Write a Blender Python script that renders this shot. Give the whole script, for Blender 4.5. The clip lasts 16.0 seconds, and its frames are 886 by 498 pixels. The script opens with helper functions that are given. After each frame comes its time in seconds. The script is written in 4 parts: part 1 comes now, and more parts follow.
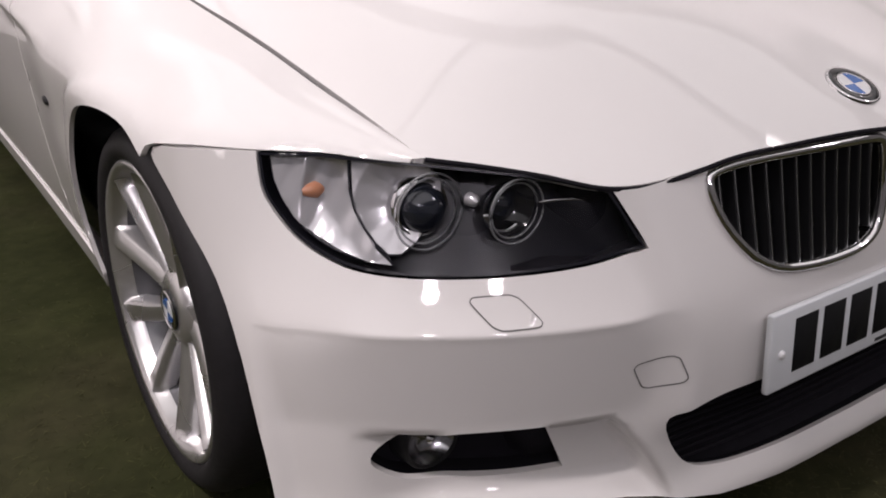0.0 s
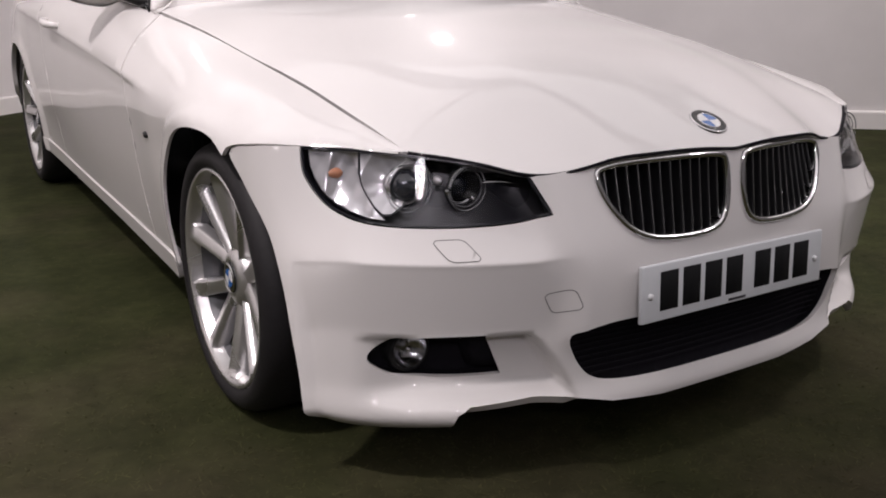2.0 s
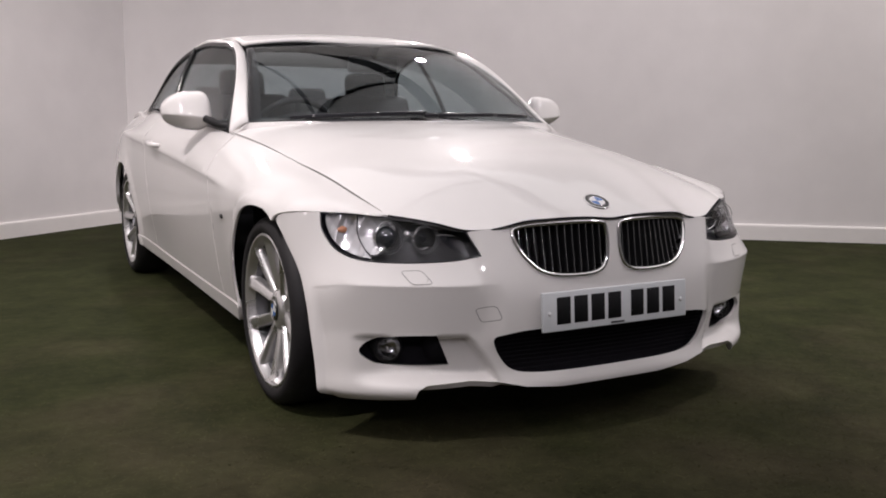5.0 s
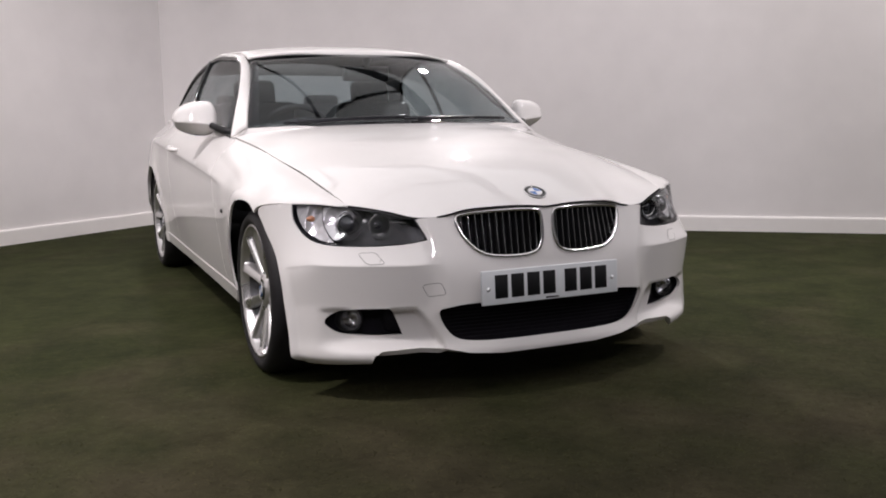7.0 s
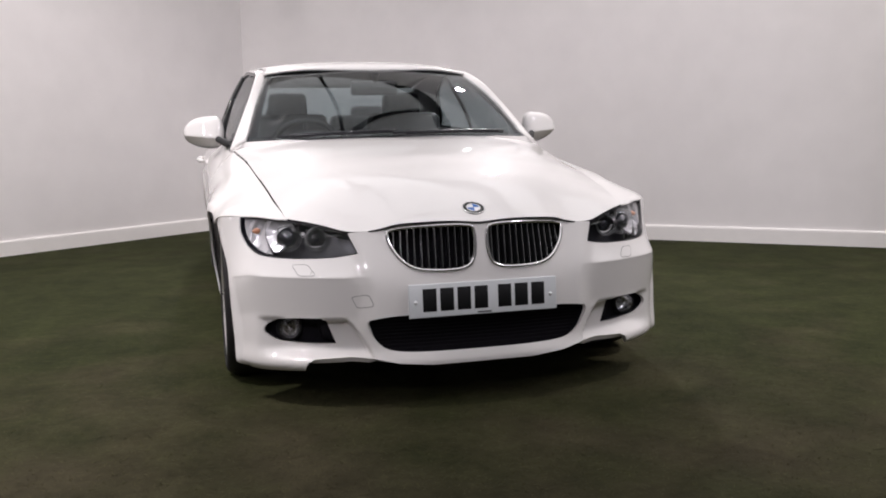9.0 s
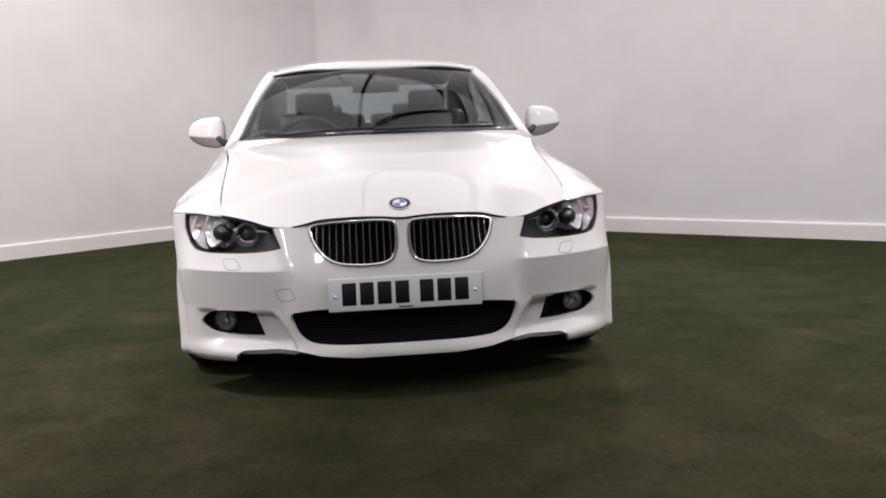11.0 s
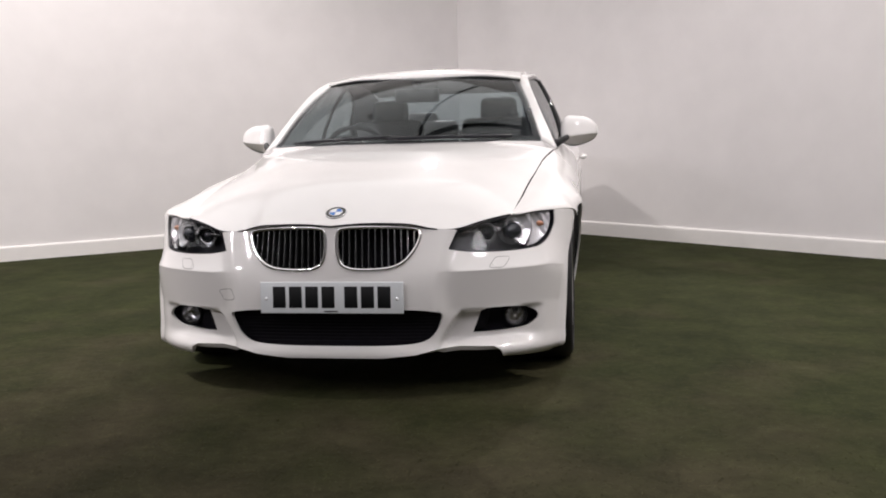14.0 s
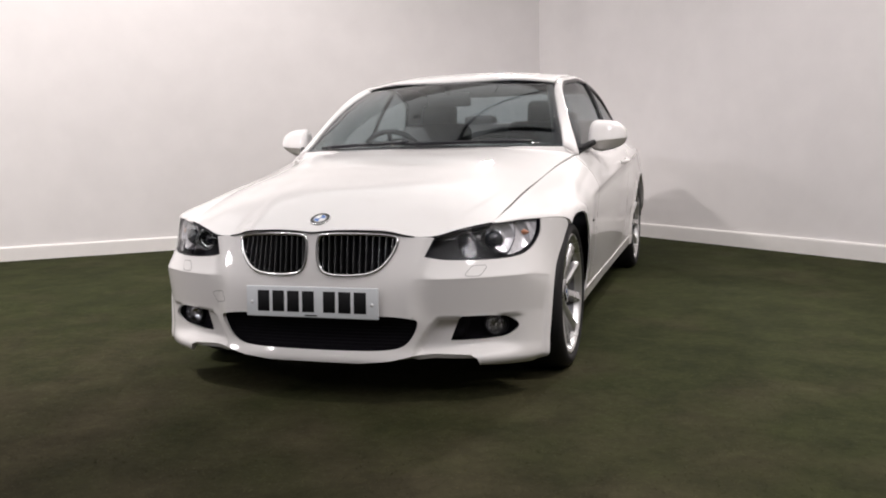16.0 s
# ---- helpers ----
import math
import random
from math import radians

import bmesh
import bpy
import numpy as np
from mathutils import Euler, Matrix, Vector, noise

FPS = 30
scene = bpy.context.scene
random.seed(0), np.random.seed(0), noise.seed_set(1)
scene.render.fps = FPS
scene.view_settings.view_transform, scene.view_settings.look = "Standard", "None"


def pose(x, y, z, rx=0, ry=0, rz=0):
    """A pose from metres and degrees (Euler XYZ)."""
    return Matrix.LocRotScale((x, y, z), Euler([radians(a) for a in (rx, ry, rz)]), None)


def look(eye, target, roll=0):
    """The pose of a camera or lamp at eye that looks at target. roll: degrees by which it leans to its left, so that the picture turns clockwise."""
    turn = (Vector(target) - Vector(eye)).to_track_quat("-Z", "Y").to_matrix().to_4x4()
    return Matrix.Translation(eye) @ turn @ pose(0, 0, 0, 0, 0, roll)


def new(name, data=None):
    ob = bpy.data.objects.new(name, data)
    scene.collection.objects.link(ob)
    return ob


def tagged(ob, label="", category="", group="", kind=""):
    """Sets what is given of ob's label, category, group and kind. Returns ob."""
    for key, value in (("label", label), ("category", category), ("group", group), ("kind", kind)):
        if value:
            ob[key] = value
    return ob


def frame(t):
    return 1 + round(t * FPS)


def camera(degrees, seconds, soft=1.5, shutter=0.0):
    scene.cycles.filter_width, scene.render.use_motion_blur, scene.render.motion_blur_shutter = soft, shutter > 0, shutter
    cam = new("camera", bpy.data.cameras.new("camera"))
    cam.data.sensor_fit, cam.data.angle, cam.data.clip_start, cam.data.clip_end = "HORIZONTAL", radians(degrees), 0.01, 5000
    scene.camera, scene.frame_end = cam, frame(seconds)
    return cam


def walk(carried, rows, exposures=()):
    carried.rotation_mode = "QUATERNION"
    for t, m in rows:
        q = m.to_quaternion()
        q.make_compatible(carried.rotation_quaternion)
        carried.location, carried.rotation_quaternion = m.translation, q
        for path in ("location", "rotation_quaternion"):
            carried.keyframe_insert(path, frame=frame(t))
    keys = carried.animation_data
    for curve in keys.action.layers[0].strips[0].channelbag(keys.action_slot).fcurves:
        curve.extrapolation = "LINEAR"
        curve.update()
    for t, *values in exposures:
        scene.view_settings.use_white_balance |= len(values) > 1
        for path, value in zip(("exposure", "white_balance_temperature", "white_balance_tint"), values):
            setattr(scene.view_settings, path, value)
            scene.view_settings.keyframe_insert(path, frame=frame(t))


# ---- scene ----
SOFT = 1.9
EXPOSURES = (  # seconds, stops, kelvin, tint
    (0.0, -0.12, 6500, 11), (2.0, -0.16, 6500, 11), (4.0, -0.13, 6500, 10), (7.0, 0.03, 6400, 8), (9.0, 0.15, 6350, 7), (12.0, 0.23, 6400, 6), (16.0, 0.26, 6500, 5))
cam = camera(52.73, 16.0, soft=SOFT)
PATH = [  # seconds, eye, yaw, pitch, roll
    (0.0, -1.172, -1.372, 0.968, -33.82, -23.30, -0.47),
    (0.5, -1.253, -1.488, 0.964, -33.81, -21.88, 0.27),
    (1.0, -1.321, -1.608, 0.967, -33.46, -20.06, 0.22),
    (1.5, -1.359, -1.747, 0.955, -32.68, -18.28, 0.36),
    (2.0, -1.424, -1.924, 0.951, -31.92, -16.73, 0.34),
    (2.5, -1.476, -2.042, 0.937, -30.97, -15.36, 0.26),
    (3.0, -1.531, -2.192, 0.931, -30.84, -13.09, 0.54),
    (3.5, -1.588, -2.342, 0.932, -30.28, -11.75, 0.18),
    (4.0, -1.627, -2.517, 0.923, -29.36, -10.38, 0.19),
    (6.5, -1.691, -3.205, 0.930, -25.96, -7.50, -0.50),
    (7.0, -1.568, -3.325, 0.929, -24.54, -8.23, -0.84),
    (7.5, -1.446, -3.375, 0.933, -21.92, -8.23, -0.80),
    (8.0, -1.284, -3.433, 0.941, -19.33, -8.08, 0.00),
    (8.5, -1.134, -3.518, 0.950, -18.10, -7.91, -0.09),
    (9.0, -0.946, -3.639, 0.969, -15.63, -7.92, -0.97),
    (11.5, 0.004, -3.809, 0.948, -3.15, -7.95, -1.69),
    (12.0, 0.191, -3.807, 0.955, -0.13, -8.02, -1.17),
    (12.5, 0.351, -3.816, 0.958, 1.54, -8.24, -1.24),
    (13.0, 0.572, -3.863, 0.961, 4.45, -7.84, -1.25),
    (13.5, 0.759, -3.892, 0.954, 6.63, -7.38, -1.47),
    (14.0, 0.916, -3.835, 0.957, 9.32, -7.38, -1.65),
    (14.5, 1.069, -3.807, 0.970, 11.96, -7.76, -2.70),
    (15.0, 1.238, -3.768, 0.982, 13.97, -7.37, -1.85),
    (15.5, 1.377, -3.782, 0.986, 16.44, -7.23, -1.70),
    (16.0, 1.461, -3.709, 0.982, 17.82, -7.34, -1.69),
]
walk(cam, [(t, Matrix.Translation((x, y, z)) @ pose(0, 0, 0, 0, 0, yaw) @ pose(0, 0, 0, 90 + pitch) @ pose(0, 0, 0, 0, 0, roll)) for t, x, y, z, yaw, pitch, roll in PATH], EXPOSURES)


# ---- light: an exhibition booth of white partitions under a pale hall roof, its glow added as fill, with spot lamps on the partitions ----
world = bpy.data.worlds.new("hall_air")
scene.world = world
world.use_nodes = True
world.node_tree.nodes["Background"].inputs["Color"].default_value = (1.0, 0.96, 0.94, 1)
world.node_tree.nodes["Background"].inputs["Strength"].default_value = 0.02
PARTITION, ROOF = 4.4, 7.2
ROOF_GLOW = 0.88
LAMP_TINT, FRONT_TINT = (1.0, 0.905, 0.915), (1.0, 0.915, 1.0)
# lamps: place, target, watts, cone in degrees, radius
# first four and sixth follow seen glints and shadows; others are added fill
SPOTS = (((1.62, 2.95, 2.72), (0.2, -0.6, 0.6), 185, 100, 0.06), ((-0.42, 4.25, 2.66), (-0.1, 0.4, 0.7), 125, 110, 0.07),
         ((-4.1, -5.15, 3.86), (1.1, 3.2, 0.7), 225, 36, 0.2), ((-2.7, -6.3, 3.77), (1.1, 3.2, 0.7), 175, 36, 0.2), ((2.9, -3.3, 3.6), (0.6, -0.7, 0.3), 110, 100, 0.4),
         ((-3.6, -1.2, 5.2), (-3.7, 1.3, 0.5), 1050, 90, 0.15), ((3.5, -1.0, 5.2), (4.0, 1.0, 0.4), 560, 98, 0.2), ((-1.6, 2.6, 4.4), (-1.9, 4.0, 1.2), 80, 110, 0.3))
for at_, to_, watts, cone, size in SPOTS:
    data = bpy.data.lights.new("spot_light", "SPOT")
    data.shadow_soft_size, data.energy, data.color, data.spot_size, data.spot_blend = size, watts, FRONT_TINT if at_[1] < -3 else LAMP_TINT, radians(cone), 0.5
    new("spot_light", data).matrix_world = look(at_, to_)


# ---- materials ----
def material(name, colour, rough=0.5, metal=0.0, coat=0.0, grain=0.0, scale=40.0, bump=0.0, spread=0.06, film=0.045, **more):
    """A node material with a base colour that varies at two scales, varied roughness and fine relief."""
    m = bpy.data.materials.new(name)
    m.use_nodes = True
    nt = m.node_tree
    n, l = nt.nodes, nt.links
    p = n["Principled BSDF"]
    p.inputs["Base Color"].default_value = (*colour, 1)
    p.inputs["Roughness"].default_value, p.inputs["Metallic"].default_value = rough, metal
    p.inputs["Coat Weight"].default_value, p.inputs["Coat Roughness"].default_value = coat, film
    for key, value in more.items():
        p.inputs[key.replace("_", " ")].default_value = value
    at = n.new("ShaderNodeTexCoord")
    if grain:
        fine, wide = n.new("ShaderNodeTexNoise"), n.new("ShaderNodeTexNoise")
        fine.inputs["Scale"].default_value, wide.inputs["Scale"].default_value = scale, scale / 14
        fine.inputs["Detail"].default_value, wide.inputs["Detail"].default_value = 4, 3
        both = n.new("ShaderNodeMath")
        both.operation = "ADD"
        mix = n.new("ShaderNodeMapRange")
        mix.inputs["From Min"].default_value, mix.inputs["From Max"].default_value = 0.6, 1.4
        mix.inputs["To Min"].default_value, mix.inputs["To Max"].default_value = 1 - grain, 1 + grain
        hue = n.new("ShaderNodeMix")
        hue.data_type, hue.blend_type = "RGBA", "MULTIPLY"
        hue.inputs["Factor"].default_value = 1
        hue.inputs["A"].default_value = (*colour, 1)
        for t in (fine, wide):
            l.new(at.outputs["Object"], t.inputs["Vector"])
        l.new(fine.outputs["Fac"], both.inputs[0]), l.new(wide.outputs["Fac"], both.inputs[1])
        l.new(both.outputs[0], mix.inputs["Value"]), l.new(mix.outputs["Result"], hue.inputs["B"])
        l.new(hue.outputs["Result"], p.inputs["Base Color"])
        gloss = n.new("ShaderNodeMapRange")
        gloss.inputs["To Min"].default_value, gloss.inputs["To Max"].default_value = max(rough - spread, 0.01), rough + spread
        l.new(wide.outputs["Fac"], gloss.inputs["Value"]), l.new(gloss.outputs["Result"], p.inputs["Roughness"])
        if bump:
            b = n.new("ShaderNodeBump")
            b.inputs["Strength"].default_value, b.inputs["Distance"].default_value = 1.0, bump
            l.new(fine.outputs["Fac"], b.inputs["Height"]), l.new(b.outputs["Normal"], p.inputs["Normal"])
    return m


paint = material("white_paint", (0.725, 0.702, 0.69), 0.55, coat=1.0, grain=0.012, scale=9, spread=0.03, film=0.045, Specular_IOR_Level=0.2)
dark_plastic = material("black_plastic", (0.010, 0.010, 0.011), 0.5, grain=0.2, scale=120, bump=0.0004, Specular_IOR_Level=0.3)
gloss_black = material("gloss_black", (0.01, 0.01, 0.011), 0.12, grain=0.1, scale=30, spread=0.03)
void_black = material("inner_black", (0.010, 0.009, 0.012), 0.8, grain=0.2, scale=60, Specular_IOR_Level=0.12)
chrome = material("chrome", (0.80, 0.79, 0.80), 0.07, 1.0, grain=0.03, scale=25, spread=0.03)
alloy = material("silver_alloy", (0.62, 0.61, 0.61), 0.28, 0.85, coat=0.4, grain=0.05, scale=50, spread=0.05)
rubber = material("tyre_rubber", (0.011, 0.010, 0.011), 0.62, grain=0.25, scale=90, bump=0.0006, Specular_IOR_Level=0.3)
plate_white = material("plate_white", (0.66, 0.68, 0.70), 0.3, grain=0.04, scale=30, spread=0.05)
plate_black = material("plate_black", (0.010, 0.010, 0.011), 0.6, grain=0.1, scale=50, Specular_IOR_Level=0.15)
wall_paint = material("wall_paint", (0.74, 0.71, 0.705), 0.75, grain=0.05, scale=4, bump=0.0008)
hall_grey = material("hall_grey", (0.25, 0.245, 0.25), 0.8, grain=0.1, scale=4)
board_paint = material("board_paint", (0.82, 0.79, 0.77), 0.4, grain=0.03, scale=12)
ceiling_paint = material("ceiling_paint", (0.62, 0.58, 0.56), 0.8, grain=0.05, scale=4)
steel_dark = material("dark_steel", (0.03, 0.03, 0.032), 0.5, 0.3, grain=0.2, scale=20)


def glass_material(name, tint, head_on=0.04):
    """A thin clear pane: it lets light through, and mirrors more the flatter it is seen."""
    m = bpy.data.materials.new(name)
    m.use_nodes = True
    n, l = m.node_tree.nodes, m.node_tree.links
    n.remove(n["Principled BSDF"])
    clear, shine, mix, edge = n.new("ShaderNodeBsdfTransparent"), n.new("ShaderNodeBsdfGlossy"), n.new("ShaderNodeMixShader"), n.new("ShaderNodeLayerWeight")
    clear.inputs["Color"].default_value = (*tint, 1)
    shine.inputs["Roughness"].default_value = 0.0
    edge.inputs["Blend"].default_value = 0.5
    fifth, span = n.new("ShaderNodeMath"), n.new("ShaderNodeMath")
    fifth.operation, span.operation = "POWER", "MULTIPLY_ADD"
    fifth.inputs[1].default_value = 5.0
    span.inputs[1].default_value, span.inputs[2].default_value = 0.8, head_on
    l.new(edge.outputs["Facing"], fifth.inputs[0]), l.new(fifth.outputs[0], span.inputs[0]), l.new(span.outputs[0], mix.inputs["Fac"])
    l.new(clear.outputs[0], mix.inputs[1]), l.new(shine.outputs[0], mix.inputs[2])
    l.new(mix.outputs[0], n["Material Output"].inputs["Surface"])
    return m


screen_glass = glass_material("tinted_glass", (0.76, 0.80, 0.81), 0.03)
lamp_glass = glass_material("clear_lens", (0.95, 0.955, 0.97), 0.014)


def turf_colour(nt, at, vary, socket):
    """Green pile, worn brown in front of the car and in patches; the lighter brown also paints in floor light."""
    n, l = nt.nodes, nt.links
    spot, tone = n.new("ShaderNodeTexNoise"), n.new("ShaderNodeValToRGB")
    spot.inputs["Scale"].default_value, spot.inputs["Detail"].default_value = 1.8, 7
    about, far, wear_light, total = n.new("ShaderNodeMapping"), n.new("ShaderNodeVectorMath"), n.new("ShaderNodeMapRange"), n.new("ShaderNodeMath")
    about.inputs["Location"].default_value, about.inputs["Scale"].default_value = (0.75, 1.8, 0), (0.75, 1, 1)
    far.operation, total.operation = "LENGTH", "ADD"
    # the brown pool ahead of the car is lightened in place of floor light
    wear_light.inputs["From Min"].default_value, wear_light.inputs["From Max"].default_value = 0.5, 2.7
    wear_light.inputs["To Min"].default_value, wear_light.inputs["To Max"].default_value = 0.22, -0.14
    l.new(at, spot.inputs["Vector"]), l.new(at, about.inputs["Vector"]), l.new(about.outputs[0], far.inputs[0]), l.new(far.outputs["Value"], wear_light.inputs["Value"])
    l.new(spot.outputs["Fac"], total.inputs[0]), l.new(wear_light.outputs["Result"], total.inputs[1]), l.new(total.outputs[0], tone.inputs["Fac"])
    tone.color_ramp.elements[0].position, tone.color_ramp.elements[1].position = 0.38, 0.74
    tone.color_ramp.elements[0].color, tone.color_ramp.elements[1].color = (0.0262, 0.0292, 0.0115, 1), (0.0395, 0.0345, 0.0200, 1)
    blot, pile = n.new("ShaderNodeTexNoise"), n.new("ShaderNodeMapRange")
    blot.inputs["Scale"].default_value, blot.inputs["Detail"].default_value, blot.inputs["Distortion"].default_value = 5.0, 5, 0.4
    pile.inputs["From Min"].default_value, pile.inputs["From Max"].default_value = 0.32, 0.68
    pile.inputs["To Min"].default_value, pile.inputs["To Max"].default_value = 0.80, 1.22
    l.new(at, blot.inputs["Vector"]), l.new(blot.outputs["Fac"], pile.inputs["Value"])
    last = tone.outputs["Color"]
    for factor in (vary, pile.outputs["Result"]):
        mix = n.new("ShaderNodeMix")
        mix.data_type, mix.blend_type = "RGBA", "MULTIPLY"
        mix.inputs["Factor"].default_value = 1
        l.new(last, mix.inputs["A"]), l.new(factor, mix.inputs["B"])
        last = mix.outputs["Result"]
    l.new(last, socket)


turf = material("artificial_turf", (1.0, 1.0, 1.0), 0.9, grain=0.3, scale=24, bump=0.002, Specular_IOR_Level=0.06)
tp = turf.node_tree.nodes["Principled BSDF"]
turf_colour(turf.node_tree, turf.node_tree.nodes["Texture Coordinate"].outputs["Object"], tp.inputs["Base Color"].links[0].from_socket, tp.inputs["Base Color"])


# ---- the car's surfaces: x to its left side, y towards its tail, z up, front axle at y = 0 ----
def knots(xs, ys, x):
    """A smooth curve (cubic, with limited slopes) through a few knots."""
    xs, ys, x = np.asarray(xs, float), np.asarray(ys, float), np.asarray(x, float)
    h, d = np.diff(xs), np.diff(ys) / np.diff(xs)
    m = np.empty(len(xs))
    m[0], m[-1] = d[0], d[-1]
    m[1:-1] = (d[:-1] * h[1:] + d[1:] * h[:-1]) / (h[1:] + h[:-1])
    i = np.clip(np.searchsorted(xs, x) - 1, 0, len(xs) - 2)
    t = np.clip((x - xs[i]) / h[i], -0.5, 1.5)
    t2, t3 = t * t, t * t * t
    return (2 * t3 - 3 * t2 + 1) * ys[i] + (t3 - 2 * t2 + t) * h[i] * m[i] + (3 * t2 - 2 * t3) * ys[i + 1] + (t3 - t2) * h[i] * m[i + 1]


def ramp(a, b, x):
    t = np.clip((np.asarray(x, float) - a) / (b - a), 0, 1)
    return t * t * (3 - 2 * t)


# plan of the nose at bumper height, by half width
NOSE_S = (0, 0.2, 0.40, 0.55, 0.672, 0.768, 0.826, 0.852, 0.872)
NOSE_Y = (-0.747, -0.743, -0.720, -0.674, -0.606, -0.524, -0.430, -0.300, -0.12)
_q = np.linspace(0, 8, 801)
_ns, _ny = knots(range(9), NOSE_S, _q), knots(range(9), NOSE_Y, _q)
_arc = np.r_[0, np.cumsum(np.hypot(np.diff(_ns), np.diff(_ny)))]
ARC = float(_arc[-1])


def arc_of(s):
    """The way along the nose's plan to the half width s."""
    return np.interp(s, _ns, _arc)


def nose(a, z):
    """The wrapped front: a is the way along the plan from the middle (negative on the car's right), z the height."""
    a, z = np.asarray(a, float), np.asarray(z, float)
    side, b = np.sign(a), np.abs(a)
    s, y = np.interp(b, _arc, _ns), np.interp(b, _arc, _ny)
    e = 0.012
    ts = np.interp(b + e, _arc, _ns) - np.interp(b - e, _arc, _ns) * np.where(b > e, 1, -1)
    ty = np.interp(b + e, _arc, _ny) - np.interp(np.abs(b - e), _arc, _ny)
    n = np.hypot(ts, ty)
    inx, iny = ty / n, ts / n
    inx = -inx
    # the roll above the belt crease leans back, the face below it stands upright and a little undercut
    belt = 0.466 - 0.022 * ramp(0.80, 0.98, b)
    h = z - belt
    rise = 0.5 * (h + np.sqrt(h * h + (0.002 + 0.045 * ramp(0.76, 0.94, b) + 0.05 * (1 - ramp(0.34, 0.48, b))) ** 2))
    up = (0.36 * rise + 0.39 * 0.055 * (1 - np.exp(-rise / 0.055))) * (0.40 + 0.60 * ramp(0.05, 0.42, b)) * (1 - ramp(0.84, 1.08, b))
    # flank panel between the middle and the corner, set back under the belt
    corner = knots((0.10, 0.25, 0.40, 0.50), (0.895, 0.905, 0.925, 0.935), z)
    k = ramp(0.37, 0.45, b) * (1 - ramp(-0.018, 0.018, b - corner))
    crease = -0.013 * ramp(0.30, 0.45, b) * (1 - ramp(0.86, 1.04, b)) + k * (0.0015 * ramp(0.002, -0.004, h) + 0.125 * np.clip(-h, 0, 0.135))
    # the middle, proud of the flanks from the lamps down to the intake
    edge = knots((0.1, 0.30, 0.42, 0.54, 0.64), (0.40, 0.40, 0.39, 0.43, 0.47), z)
    mid = -0.018 * (1 - ramp(-0.034, 0.034, b - edge)) * ramp(0.26, 0.33, z)
    # splitter: the lip swells out again at the foot
    lip = -0.022 * np.exp(-((z - 0.165) / 0.035) ** 2) * (1 - 0.6 * ramp(0.35, 0.6, b)) * (1 - ramp(0.80, 1.0, b))
    foot = 0.05 * np.clip(0.15 - z, 0, None) / 0.05
    post = knots((0.15, 0.19, 0.26, 0.335), (0.355, 0.375, 0.415, 0.475), z)
    tuck = 0.042 * ramp(0.322, 0.308, z) * ramp(0.0, 0.022, b - post) * (1 - ramp(0.68, 0.82, b)) * ramp(0.172, 0.215, z)
    d = up + crease + mid + lip + foot + tuck
    return np.stack([side * (s + d * inx), y + d * iny, z + 0 * a], -1)


SHUT_Y = (-0.56, -0.53, -0.35, -0.15, 0.1, 0.4, 0.66)
SHUT_S = (0.628, 0.635, 0.658, 0.674, 0.692, 0.714, 0.752)
SHUT_Z = (0.638, 0.6495, 0.697, 0.740, 0.779, 0.828, 0.868)


FRONT_S = (0, 0.10, 0.20, 0.30, 0.335, 0.454, 0.526, 0.577, 0.64)
FRONT_Z = (0.634, 0.641, 0.640, 0.631, 0.621, 0.613, 0.632, 0.6425, 0.652)


def bonnet_front(s):
    """Where the bonnet's leading edge lies."""
    return knots(FRONT_S, (-0.735, -0.730, -0.717, -0.694, -0.683, -0.650, -0.607, -0.572, -0.525), s)


def bonnet_form(g, y):
    """The bonnet's height: a raised middle, a fold from the grilles to the pillars, and shoulders that fall to the shut lines."""
    zc = knots((-0.80, -0.74, -0.70, -0.62, -0.45, -0.2, 0.1, 0.35, 0.7), (0.590, 0.634, 0.658, 0.697, 0.768, 0.825, 0.871, 0.904, 0.948), y)
    zs = knots((-0.80, *SHUT_Y), (0.545, *SHUT_Z), y)
    ss = knots((-0.80, *SHUT_Y), (0.62, *SHUT_S), y)
    line = knots((-0.78, -0.70, -0.55, -0.3, 0.1, 0.6), (0.35, 0.355, 0.375, 0.415, 0.475, 0.56), y)
    soft = lambda d: 0.5 * (d + np.sqrt(d * d + 0.2**2))
    fold = lambda d: 0.5 * (d + np.sqrt(d * d + 0.035**2))
    t = g / ss
    fall = 0.28 * (soft(g - line) - soft(-line)) / (soft(ss - line) - soft(-line)) + 0.68 * (0.4 * t**2 + 0.6 * t**4)
    fall = fall + 0.04 * (fold(g - line) - fold(-line)) / (fold(ss - line) - fold(-line))
    return zc - (zc - zs) * fall


def bonnet(x, y):
    x, y = np.asarray(x, float), np.asarray(y, float)
    g = np.abs(x)
    over = bonnet_form(g, bonnet_front(g)) - knots(FRONT_S, FRONT_Z, g)
    z = bonnet_form(g, y) - over * np.exp(-np.clip(y - bonnet_front(g), 0, None) / 0.19)
    return np.stack([x, y, z], -1)


